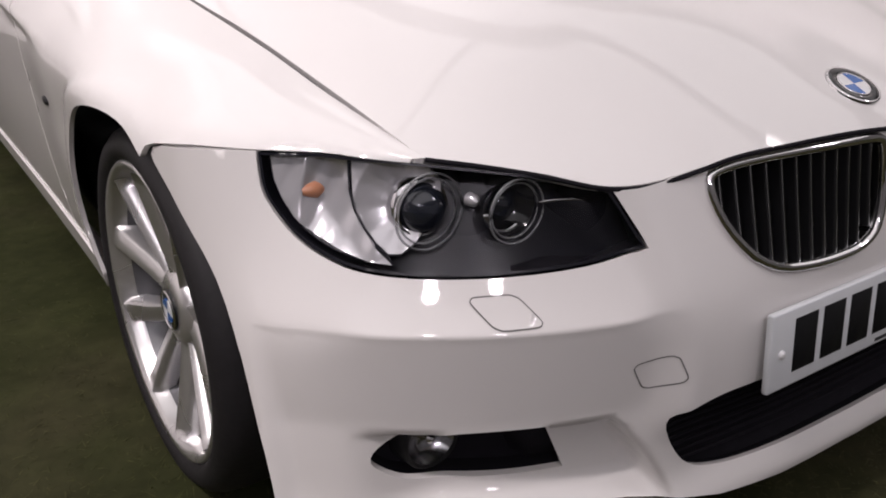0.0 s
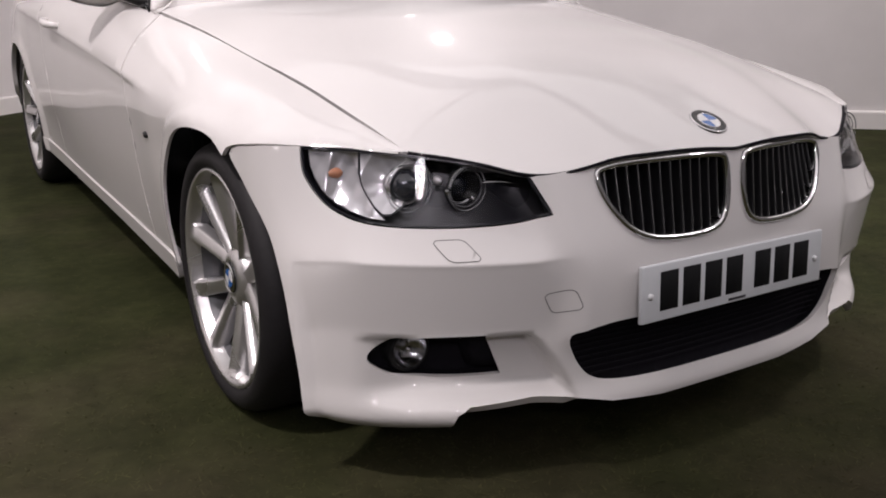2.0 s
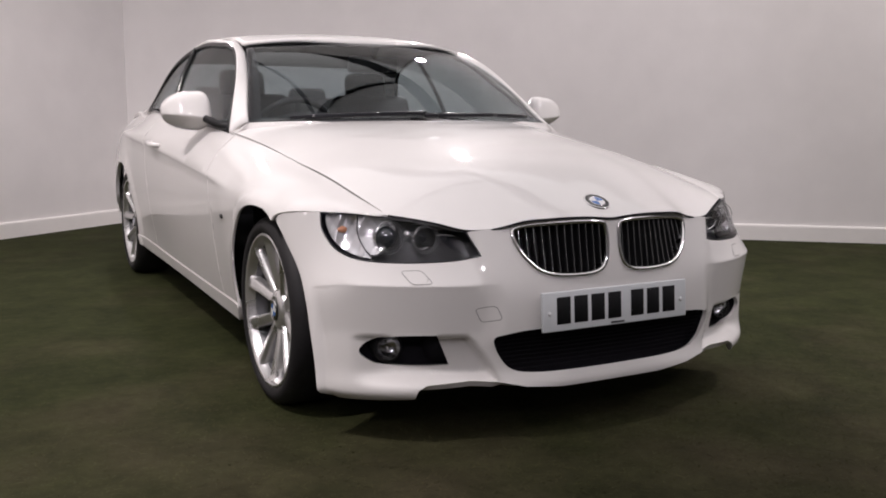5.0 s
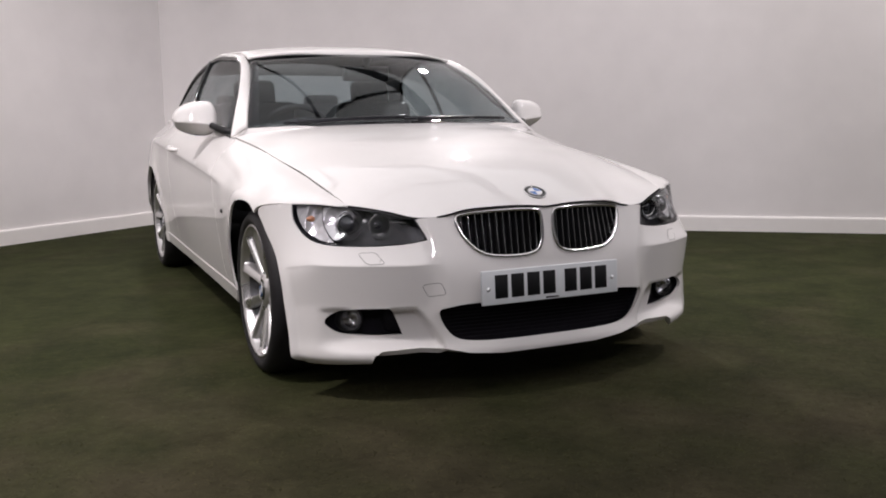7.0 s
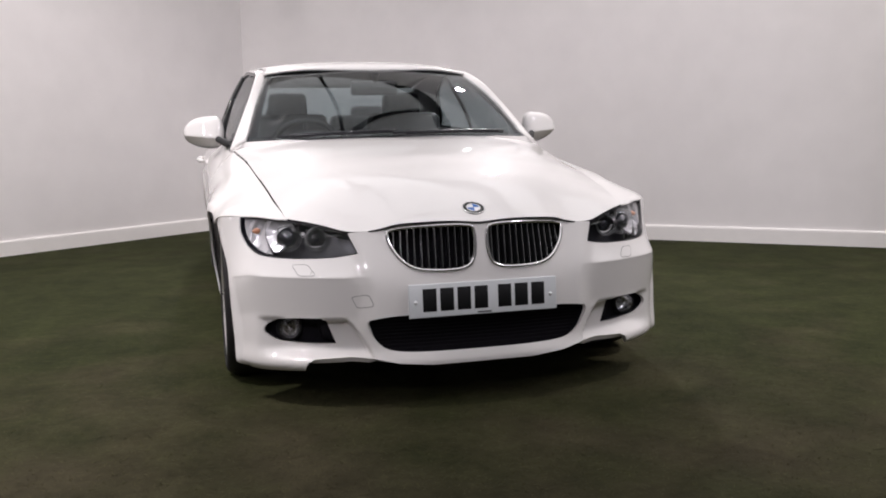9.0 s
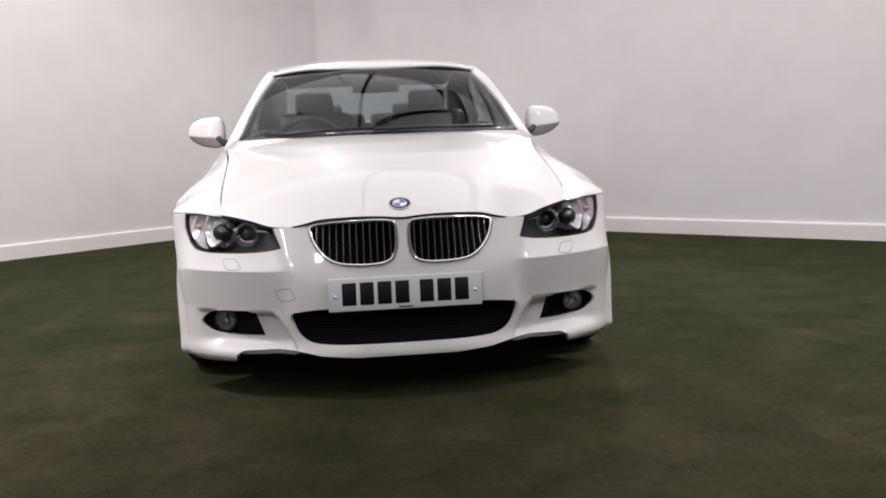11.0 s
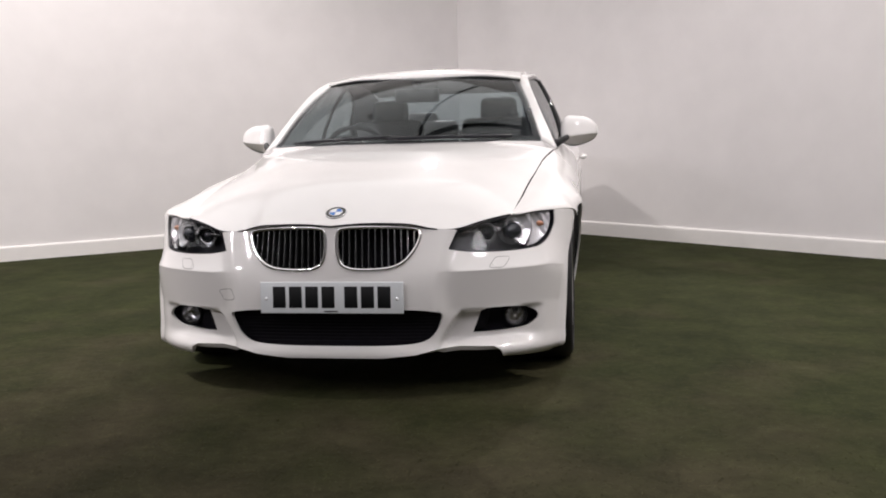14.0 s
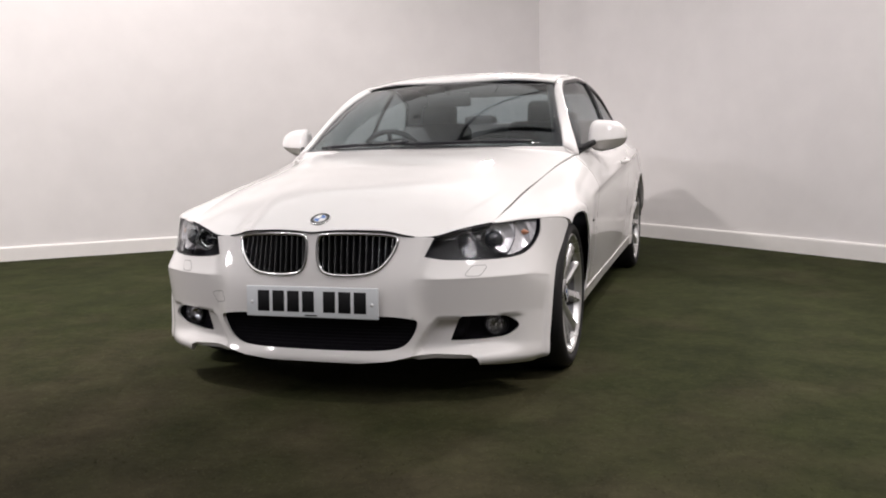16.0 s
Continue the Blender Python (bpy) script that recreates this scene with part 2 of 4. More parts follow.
SIDE_Y = (-0.5, -0.35, -0.2, 0, 0.35, 0.7, 1.5, 2.4, 2.8, 3.4, 3.75)
RAILS = (
    ((0.638, 0.660, 0.672, 0.686, 0.712, 0.760, 0.775, 0.735, 0.69, 0.64, 0.58), (0.661, 0.697, 0.730, 0.764, 0.820, 0.868, 0.905, 0.955, 0.955, 0.94, 0.92)),
    ((0.648, 0.705, 0.755, 0.785, 0.80, 0.825, 0.845, 0.825, 0.79, 0.74, 0.66), (0.660, 0.690, 0.716, 0.742, 0.775, 0.80, 0.835, 0.86, 0.865, 0.85, 0.83)),
    ((0.660, 0.757, 0.842, 0.866, 0.866, 0.868, 0.870, 0.856, 0.840, 0.775, 0.69), (0.648, 0.657, 0.664, 0.690, 0.695, 0.715, 0.765, 0.805, 0.815, 0.80, 0.78)),
    ((0.690, 0.800, 0.864, 0.874, 0.870, 0.866, 0.868, 0.862, 0.860, 0.81, 0.71), (0.50, 0.51, 0.53, 0.56, 0.53, 0.53, 0.53, 0.56, 0.58, 0.58, 0.57)),
    ((0.72, 0.81, 0.862, 0.866, 0.846, 0.834, 0.832, 0.832, 0.846, 0.80, 0.70), (0.32, 0.31, 0.30, 0.32, 0.32, 0.31, 0.31, 0.33, 0.34, 0.36, 0.38)),
    ((0.72, 0.79, 0.84, 0.845, 0.822, 0.815, 0.815, 0.822, 0.83, 0.78, 0.68), (0.14, 0.15, 0.16, 0.19, 0.19, 0.19, 0.20, 0.21, 0.22, 0.25, 0.28)),
)
RAIL_V = (0, 0.15, 0.32, 0.58, 0.86, 1.0)
ARCHES = ((-0.060, 0.318, 0.333), (2.76, 0.318, 0.342))


MEET_Y, MEET = (-0.53, -0.5, -0.45, -0.4, -0.35, -0.3, -0.25, -0.2, -0.15, 0.0), np.zeros(10)


def flank(y, v):
    """The car's side: y along it, v from the shut line or the windows' sill (0) down to the skirt (1)."""
    y, v = np.broadcast_arrays(np.asarray(y, float), np.asarray(v, float))
    s = np.stack([knots(SIDE_Y, r[0], y) for r in RAILS], -1)
    z = np.stack([knots(SIDE_Y, r[1], y) for r in RAILS], -1)
    w = np.array(RAIL_V)
    i = np.clip(np.searchsorted(w, v) - 1, 0, len(w) - 2)
    h = np.diff(w)
    out = []
    for q in (s, z):
        d = np.diff(q, axis=-1) / h
        m = np.concatenate([d[..., :1], (d[..., :-1] * h[1:] + d[..., 1:] * h[:-1]) / (h[1:] + h[:-1]), d[..., -1:]], -1)
        g = lambda t, k: np.take_along_axis(t, k[..., None], -1)[..., 0]
        t = (v - w[i]) / h[i]
        t2, t3 = t * t, t**3
        out.append((2 * t3 - 3 * t2 + 1) * g(q, i) + (t3 - 2 * t2 + t) * h[i] * g(m, i) + (3 * t2 - 2 * t3) * g(q, i + 1) + (t3 - t2) * h[i] * g(m, i + 1))
    s, z = out
    # the fender's front meets the nose
    s = s + knots(MEET_Y, MEET, np.clip(y, -0.53, 0.0)) * ramp(0.02, 0.30, v) * (y < 0)
    # the crease that runs along the doors
    zc = knots((0.2, 0.7, 1.6, 2.6), (0.675, 0.715, 0.775, 0.82), y)
    s = s + 0.005 * np.exp(-np.abs(z - zc) / 0.022) * ramp(0.15, 0.5, y) * ramp(3.4, 2.8, y) - 0.008 * ramp(0.0, 0.025, zc - z) * ramp(0.3, 0.6, y) * ramp(2.9, 2.4, y) * ramp(0.30, 0.55, z)
    # flared wheel arches
    for cy, cz, r in ARCHES:
        far = np.hypot(y - cy, z - cz) - r
        s = s + 0.011 * np.exp(-(np.clip(far, 0, None) / 0.042) ** 6) * ramp(0.80, 0.66, z) * ramp(-0.24, -0.06, y)
    return np.stack([s, y, z], -1)


def flank_v(y, z):
    """The v at which the flank at y has the height z."""
    vs = np.linspace(0, 1, 201)
    return np.array([np.interp(-c, -flank(np.full(201, b), vs)[:, 2], vs) for b, c in zip(np.ravel(y), np.ravel(z))])


def nose_s(y, z):
    """The half width of the nose's skin at y and z."""
    p = nose(np.linspace(0.3, ARC, 200), np.full(200, z))
    return float(np.interp(y, p[:, 1], p[:, 0]))


_meet = []
for _y in MEET_Y[:-1]:
    _v = flank_v([_y], [0.650])
    _meet.append((nose_s(_y, 0.650) - flank(np.array([_y]), _v)[0, 0]) * ramp(-0.03, -0.13, _y) / max(float(ramp(0.02, 0.30, _v)[0]), 0.15))
MEET = np.array([*np.clip(_meet, -0.12, 0.12), 0.0])


# ---- tools ----
from mathutils.geometry import delaunay_2d_cdt


def mesh_of(name, verts, faces, mat, smooth=True):
    me = bpy.data.meshes.new(name)
    me.from_pydata([tuple(map(float, v)) for v in verts], [], [tuple(map(int, f)) for f in faces])
    me.materials.append(mat)
    if smooth:
        me.polygons.foreach_set("use_smooth", [True] * len(me.polygons))
    me.update()
    return me


def part(name, data, mat, parent, label="", smooth=True):
    """Links a bmesh, or a pair of verts and faces, as ONE mesh object under a thing or under a part."""
    if isinstance(data, bmesh.types.BMesh):
        me = bpy.data.meshes.new(name)
        data.to_mesh(me)
        data.free()
        me.materials.append(mat)
        me.polygons.foreach_set("use_smooth", [smooth] * len(me.polygons))
    elif isinstance(data, bpy.types.Mesh):
        me = data
    else:
        me = mesh_of(name, *data, mat, smooth)
    ob = new(name, me)
    ob.parent = parent
    if label:
        ob["label"] = label
    return ob


def inside(poly, p):
    """Which of the points p lie inside the polygon."""
    poly, p = np.asarray(poly, float), np.asarray(p, float)
    hit = np.zeros(len(p), bool)
    for (x0, y0), (x1, y1) in zip(poly, np.roll(poly, -1, 0)):
        if y0 != y1:
            over = (y0 > p[:, 1]) != (y1 > p[:, 1])
            hit ^= over & (p[:, 0] < (x1 - x0) * (p[:, 1] - y0) / (y1 - y0) + x0)
    return hit


def dense(poly, step, closed=True):
    """A polygon with points added, so that no edge is longer than step."""
    poly = np.asarray(poly, float)
    out = []
    for a, b in zip(poly, np.roll(poly, -1, 0)) if closed else zip(poly[:-1], poly[1:]):
        n = max(1, int(np.ceil(np.linalg.norm(b - a) / step)))
        out += [a + (b - a) * k / n for k in range(n)]
    return np.array(out if closed else [*out, poly[-1]])


def rounded(poly, step=0.008, turns=2, keep=(), cut=0.25):
    """A closed outline through corner points with the corners cut round (those in keep stay sharp)."""
    p = [np.asarray(q, float) for q in poly]
    sharp = [k in keep for k in range(len(p))]
    for _ in range(turns):
        out, marks = [], []
        for k, q in enumerate(p):
            a, b = p[k - 1], p[(k + 1) % len(p)]
            if sharp[k]:
                out.append(q), marks.append(True)
            else:
                out += [q + (a - q) * cut, q + (b - q) * cut]
                marks += [False, False]
        p, sharp = out, marks
    return dense(np.array(p), step)


def inset(poly, d):
    """The outline moved inwards by d (outwards where negative)."""
    p = np.asarray(poly, float)
    a, b = p - np.roll(p, 1, 0), np.roll(p, -1, 0) - p
    a, b = a / (np.linalg.norm(a, axis=1, keepdims=True) + 1e-9), b / (np.linalg.norm(b, axis=1, keepdims=True) + 1e-9)
    n = np.stack([-(a + b)[:, 1], (a + b)[:, 0]], 1)
    n /= np.linalg.norm(n, axis=1, keepdims=True) + 1e-9
    area = (p[:, 0] * np.roll(p[:, 1], -1) - p[:, 1] * np.roll(p[:, 0], -1)).sum()
    return p + n * d * np.sign(area)


def normals(lift, uv, e=0.002):
    du = lift(uv[:, 0] + e, uv[:, 1]) - lift(uv[:, 0] - e, uv[:, 1])
    dv = lift(uv[:, 0], uv[:, 1] + e) - lift(uv[:, 0], uv[:, 1] - e)
    n = np.cross(du, dv)
    return n / (np.linalg.norm(n, axis=1, keepdims=True) + 1e-12)


def sheet(outer, holes, lift, step, out, flange=0.012, offset=0.0, ratio=1.0, hole_flange=None, lines=()):
    """A panel: the part of a surface inside outer and outside the holes, with edges folded inwards by flange.
    out: a direction that tells the outside; offset: how far it lies off the surface; ratio: metres of v for one of u."""
    loops = [np.asarray(outer, float), *[np.asarray(h, float) for h in holes]]
    lo, hi = loops[0].min(0), loops[0].max(0)
    gu, gv = np.meshgrid(np.arange(lo[0] + step / 2, hi[0], step), np.arange(lo[1] + step / ratio / 2, hi[1], step / ratio), indexing="ij")
    grid = np.stack([gu.ravel(), gv.ravel()], 1)
    good = inside(loops[0], grid)
    for h in loops[1:]:
        good &= ~inside(h, grid)
    grid = grid[good]
    w = np.array([1, ratio])
    rim = np.concatenate(loops)
    for k in range(0, len(rim), 400):
        d = (((grid[:, None] - rim[None, k:k + 400]) * w) ** 2).sum(-1).min(1)
        grid = grid[d > (0.45 * step) ** 2]
    for line in lines:
        line = np.asarray(line, float)
        good = inside(loops[0], line)
        for h in loops[1:]:
            good &= ~inside(h, line)
        line = line[good]
        line = line[(((line[:, None] - rim[None]) * w) ** 2).sum(-1).min(1) > (0.3 * step) ** 2]
        grid = grid[(((grid[:, None] - line[None]) * w) ** 2).sum(-1).min(1) > (0.30 * step) ** 2]
        grid = np.concatenate([grid, line])
    uv = np.concatenate([rim, grid])
    edges, start = [], 0
    for h in loops:
        edges += [(start + k, start + (k + 1) % len(h)) for k in range(len(h))]
        start += len(h)
    vs, _, tris, *_ = delaunay_2d_cdt([Vector((float(a), float(b) * ratio)) for a, b in uv], edges, [], 0, 1e-7)
    uv = np.array([(v[0], v[1] / ratio) for v in vs])
    tris = np.array([t for t in tris if len(t) == 3])
    mid = uv[tris].mean(1)
    good = inside(loops[0], mid)
    for h in loops[1:]:
        good &= ~inside(h, mid)
    tris = tris[good]
    p, n = lift(uv[:, 0], uv[:, 1]), normals(lift, uv)
    n *= np.where((n * out(p)).sum(-1) < 0, -1, 1)[:, None]
    p = p + n * offset
    f = np.cross(p[tris[:, 1]] - p[tris[:, 0]], p[tris[:, 2]] - p[tris[:, 0]])
    flip = (f * n[tris[:, 0]]).sum(-1) < 0
    tris[flip] = tris[flip][:, ::-1]
    verts, faces = [p], [tuple(t) for t in tris]
    count = len(p)
    for k, h in enumerate(loops):
        deep = flange if k == 0 or hole_flange is None else hole_flange
        if not deep:
            continue
        hp, hn = lift(h[:, 0], h[:, 1]), normals(lift, h)
        hn *= np.where((hn * out(hp)).sum(-1) < 0, -1, 1)[:, None]
        top = hp + hn * offset
        # a small rounded edge, then the fold
        verts += [top, top - hn * deep]
        m = len(h)
        area = (h[:, 0] * np.roll(h[:, 1], -1) - h[:, 1] * np.roll(h[:, 0], -1)).sum()
        for i in range(m):
            j = (i + 1) % m
            faces.append((count + i, count + j, count + m + j, count + m + i))
        count += 2 * m
    return np.concatenate(verts), faces


def mirrored(data):
    v, f = data
    return np.asarray(v) * (-1, 1, 1), [tuple(reversed(t)) for t in f]


def grid_faces(nu, nv, close_u=False, close_v=False):
    return [(i * nv + j, ((i + 1) % nu) * nv + j, ((i + 1) % nu) * nv + (j + 1) % nv, i * nv + (j + 1) % nv)
            for i in range(nu if close_u else nu - 1) for j in range(nv if close_v else nv - 1)]


def loft(fn, us, vs, thick=0.0, towards=None):
    """A sheet fn(u, v) over two ranges, given a thickness towards a direction."""
    gu, gv = np.meshgrid(us, vs, indexing="ij")
    p = fn(gu, gv)
    nu, nv = gu.shape
    verts, faces = p.reshape(-1, 3), grid_faces(nu, nv)
    if thick:
        du, dv = np.gradient(p, axis=0), np.gradient(p, axis=1)
        n = np.cross(du, dv)
        n /= np.linalg.norm(n, axis=-1, keepdims=True) + 1e-12
        n *= np.where((n * towards).sum(-1) < 0, -1, 1)[..., None]
        back = (p + n * thick).reshape(-1, 3)
        c = nu * nv
        ring = [*range(nv), *[i * nv + nv - 1 for i in range(1, nu)], *[(nu - 1) * nv + j for j in range(nv - 2, -1, -1)], *[i * nv for i in range(nu - 2, 0, -1)]]
        faces = faces + [tuple(reversed([c + k for k in f])) for f in faces]
        faces += [(a, b, c + b, c + a) for a, b in zip(ring, ring[1:] + ring[:1])]
        verts = np.concatenate([verts, back])
    return verts, faces


def tube(path, radius, sides=10, closed=False):
    """A round bar along a path; radius: one number or one for each point."""
    p = np.asarray(path, float)
    r = np.broadcast_to(np.asarray(radius, float), (len(p),))
    t = np.roll(p, -1, 0) - np.roll(p, 1, 0) if closed else np.gradient(p, axis=0)
    t /= np.linalg.norm(t, axis=1, keepdims=True) + 1e-12
    ref = np.array([0, 0, 1.0]) if abs(t[:, 2]).mean() < 0.8 else np.array([0, 1.0, 0])
    a = np.cross(t, ref)
    a /= np.linalg.norm(a, axis=1, keepdims=True) + 1e-12
    b = np.cross(t, a)
    w = np.linspace(0, 2 * np.pi, sides, endpoint=False)
    v = p[:, None] + r[:, None, None] * (np.cos(w)[None, :, None] * a[:, None] + np.sin(w)[None, :, None] * b[:, None])
    f = grid_faces(len(p), sides, closed, True)
    if not closed:
        f += [tuple(range(sides)), tuple(range((len(p) - 1) * sides + sides - 1, (len(p) - 1) * sides - 1, -1))]
    return v.reshape(-1, 3), f


def lathe(profile, n=48, axis="x"):
    """A turned body: profile rows of (way along the axis, radius)."""
    pr = np.asarray(profile, float)
    w = np.linspace(0, 2 * np.pi, n, endpoint=False)
    al, r = np.broadcast_to(pr[None, :, 0], (n, len(pr))), pr[None, :, 1]
    c, s = r * np.cos(w)[:, None], r * np.sin(w)[:, None]
    v = np.stack({"x": (al, c, s), "y": (c, al, s), "z": (c, s, al)}[axis], -1)
    return v.reshape(-1, 3), grid_faces(n, len(pr), True, False)


def block(size, bevel=0.0, at=(0, 0, 0), segments=2):
    bm = bmesh.new()
    bmesh.ops.create_cube(bm, size=1)
    bmesh.ops.scale(bm, vec=size, verts=bm.verts)
    if bevel:
        bmesh.ops.bevel(bm, geom=bm.edges[:], offset=bevel, segments=segments, affect="EDGES", profile=0.6)
    bmesh.ops.translate(bm, vec=at, verts=bm.verts)
    return bm


def joined(*pieces):
    verts, faces, c = [], [], 0
    for v, f in pieces:
        verts.append(np.asarray(v, float))
        faces += [tuple(k + c for k in t) for t in f]
        c += len(v)
    return np.concatenate(verts), faces


# ---- the hall ----
CORNER, LEFT_END, RIGHT_END = Vector((-0.40, 5.50)), Vector((-8.0, -0.2)), Vector((7.2, -0.73))
HALL = [CORNER, RIGHT_END, Vector((6.4, -9.0)), Vector((-7.2, -9.0)), LEFT_END]


def wall_between(name, a, b, height, mat, thick=0.15, low=0.0):
    d = (b - a).normalized()
    n = Vector((-d.y, d.x))
    if n.dot(Vector((0, -2)) - a) > 0:
        n = -n
    q = [a, b, b + n * thick, a + n * thick]
    v = [(c.x, c.y, z) for z in (low, height) for c in q]
    f = [(0, 1, 5, 4), (1, 2, 6, 5), (2, 3, 7, 6), (3, 0, 4, 7), (4, 5, 6, 7), (3, 2, 1, 0)]
    ob = new(name, mesh_of(name, v, f, mat, False))
    return tagged(ob, kind="structure")


for k, (a, b) in enumerate(zip(HALL, HALL[1:] + HALL[:1])):
    tagged(wall_between("wall_" + ("right", "side", "behind", "far", "left")[k], a, b, PARTITION, wall_paint if k in (0, 4) else hall_grey), "plain off-white painted showroom wall" if k in (0, 4) else "grey wall behind the camera", "wall")


def skirting(name, a, b):
    d = (b - a).normalized()
    n = Vector((-d.y, d.x))
    if n.dot(Vector((0, -2)) - a) < 0:
        n = -n
    prof = ((0, 0), (0.022, 0), (0.022, 0.108), (0.019, 0.118), (0.012, 0.122), (0, 0.122))
    v = [(c.x + n.x * o, c.y + n.y * o, z) for c in (a, b) for o, z in prof]
    m = len(prof)
    f = [(i, (i + 1) % m, m + (i + 1) % m, m + i) for i in range(m)]
    return tagged(new(name, mesh_of(name, v, f, board_paint, False)), "white painted skirting board along the wall", "skirting", kind="structure")


skirting("baseboard_right", CORNER, RIGHT_END)
skirting("baseboard_left", CORNER, LEFT_END)
floor = new("floor", mesh_of("floor", [(-9, -10, 0), (9, -10, 0), (9, 7, 0), (-9, 7, 0)], [(0, 1, 2, 3)], turf, False))
tagged(floor, "dark green artificial grass carpet over the whole floor", "artificial grass", kind="structure")

blade_mat = bpy.data.materials.new("turf_blades")
blade_mat.use_nodes = True
bn_, bl_ = blade_mat.node_tree.nodes, blade_mat.node_tree.links
info, tone, place = bn_.new("ShaderNodeNewGeometry"), bn_.new("ShaderNodeValToRGB"), bn_.new("ShaderNodeTexCoord")
tone.color_ramp.elements[0].color, tone.color_ramp.elements[1].color = (0.95, 1.0, 0.9, 1), (1.75, 1.7, 1.5, 1)
bl_.new(info.outputs["Random Per Island"], tone.inputs["Fac"])
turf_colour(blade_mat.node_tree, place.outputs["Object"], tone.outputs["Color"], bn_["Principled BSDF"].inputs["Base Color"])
bn_["Principled BSDF"].inputs["Roughness"].default_value = 0.8
bn_["Principled BSDF"].inputs["Specular IOR Level"].default_value = 0.1
rng = np.random.default_rng(4)
foot = np.stack([rng.normal(-0.4, 2.3, 130000), rng.normal(-1.3, 1.25, 130000)], 1)
foot = foot[(foot[:, 1] < CORNER.y + 0.75 * (foot[:, 0] + 0.4) - 0.1) & (foot[:, 1] < CORNER.y - 0.82 * (foot[:, 0] + 0.4) - 0.1)]
ang, tall, lean = rng.uniform(0, 2 * np.pi, len(foot)), rng.uniform(0.002, 0.0045, len(foot)), rng.normal(0, 0.012, (len(foot), 2))
wide_ = np.stack([np.cos(ang), np.sin(ang)], 1) * 0.0016
tri_v = np.stack([np.c_[foot - wide_, np.zeros(len(foot))], np.c_[foot + wide_, np.zeros(len(foot))], np.c_[foot + lean, tall]], 1).reshape(-1, 3)
blades = bpy.data.meshes.new("grass_blades")
blades.vertices.add(len(tri_v)), blades.loops.add(len(tri_v)), blades.polygons.add(len(foot))
blades.vertices.foreach_set("co", tri_v.ravel()), blades.loops.foreach_set("vertex_index", np.arange(len(tri_v)))
blades.polygons.foreach_set("loop_start", np.arange(0, len(tri_v), 3))
blades.update(calc_edges=True)
blades.materials.append(blade_mat)
tagged(new("grass_blades", blades), "short dark green and brown artificial grass fibres", "grass", kind="stuff")
# emission of an unseen sheet, added as broad fill from above
glow = bpy.data.materials.new("roof_fill_sheet")
glow.use_nodes = True
gp = glow.node_tree.nodes["Principled BSDF"]
gp.inputs["Base Color"].default_value = (0.6, 0.58, 0.57, 1)
gp.inputs["Roughness"].default_value = 0.7
gp.inputs["Emission Color"].default_value = (1.0, 0.945, 0.955, 1)
gp.inputs["Emission Strength"].default_value = ROOF_GLOW
hall = (-14, -15, 14, 13)
ceiling = new("ceiling", mesh_of("ceiling", [(x, y, z) for z in (ROOF, ROOF + 0.1) for x, y in ((hall[0], hall[1]), (hall[2], hall[1]), (hall[2], hall[3]), (hall[0], hall[3]))],
              [(3, 2, 1, 0), (4, 5, 6, 7), (0, 1, 5, 4), (1, 2, 6, 5), (2, 3, 7, 6), (3, 0, 4, 7)], ceiling_paint, False))
tagged(ceiling, "pale plain roof of the hall", "ceiling", kind="structure")
# the added glowing sheet hangs just under the plain roof
lit = (-11, -9.2, 11, 12)
rooflight = new("rooflight", mesh_of("rooflight", [(x, y, z) for z in (ROOF - 0.06, ROOF - 0.004) for x, y in ((lit[0], lit[1]), (lit[2], lit[1]), (lit[2], lit[3]), (lit[0], lit[3]))],
                [(3, 2, 1, 0), (4, 5, 6, 7), (0, 1, 5, 4), (1, 2, 6, 5), (2, 3, 7, 6), (3, 0, 4, 7)], glow, False))
tagged(rooflight, "pale glowing sheet added under the hall roof as fill light", "rooflight", kind="structure")
for name, a, b in (("hall_wall_north", (-14, 13), (14, 13)), ("hall_wall_south", (-14, -15), (14, -15)), ("hall_wall_west", (-14, -15), (-14, 13)), ("hall_wall_east", (14, -15), (14, 13))):
    tagged(wall_between(name, Vector(a), Vector(b), ROOF, wall_paint), "plain pale wall of the hall beyond the booth", "wall", kind="structure")


def beam(a, b, wide, high):
    """A dark roof beam: two flanges and a web."""
    a, b = Vector(a), Vector(b)
    d = (b - a).normalized()
    n = Vector((-d.y, d.x, 0))
    pieces = []
    for half, z0, z1 in ((wide / 2, 0, 0.03), (0.02, 0.03, high - 0.03), (wide / 2, high - 0.03, high)):
        q = [e + n * s * half + Vector((0, 0, z)) for e in (a, b) for s in (-1, 1) for z in (z0, z1)]
        pieces.append((np.array([c[:] for c in q]), [(0, 1, 3, 2), (4, 6, 7, 5), (0, 4, 5, 1), (2, 3, 7, 6), (0, 2, 6, 4), (1, 5, 7, 3)]))
    ob = new("roof_beam", mesh_of("roof_beam", *joined(*pieces), steel_dark, False))
    return tagged(ob, "dark steel beam under the hall roof", "beam", group="roof beams", kind="structure")


beam((1.3, 10.5, 6.75), (4.3, -1.0, 6.75), 0.55, 0.35)
beam((2.7, 3.6, 6.8), (-2.6, 0.9, 6.8), 0.13, 0.2)
beam((0.4, 9.5, 6.8), (-0.7, 0.6, 6.8), 0.10, 0.2)


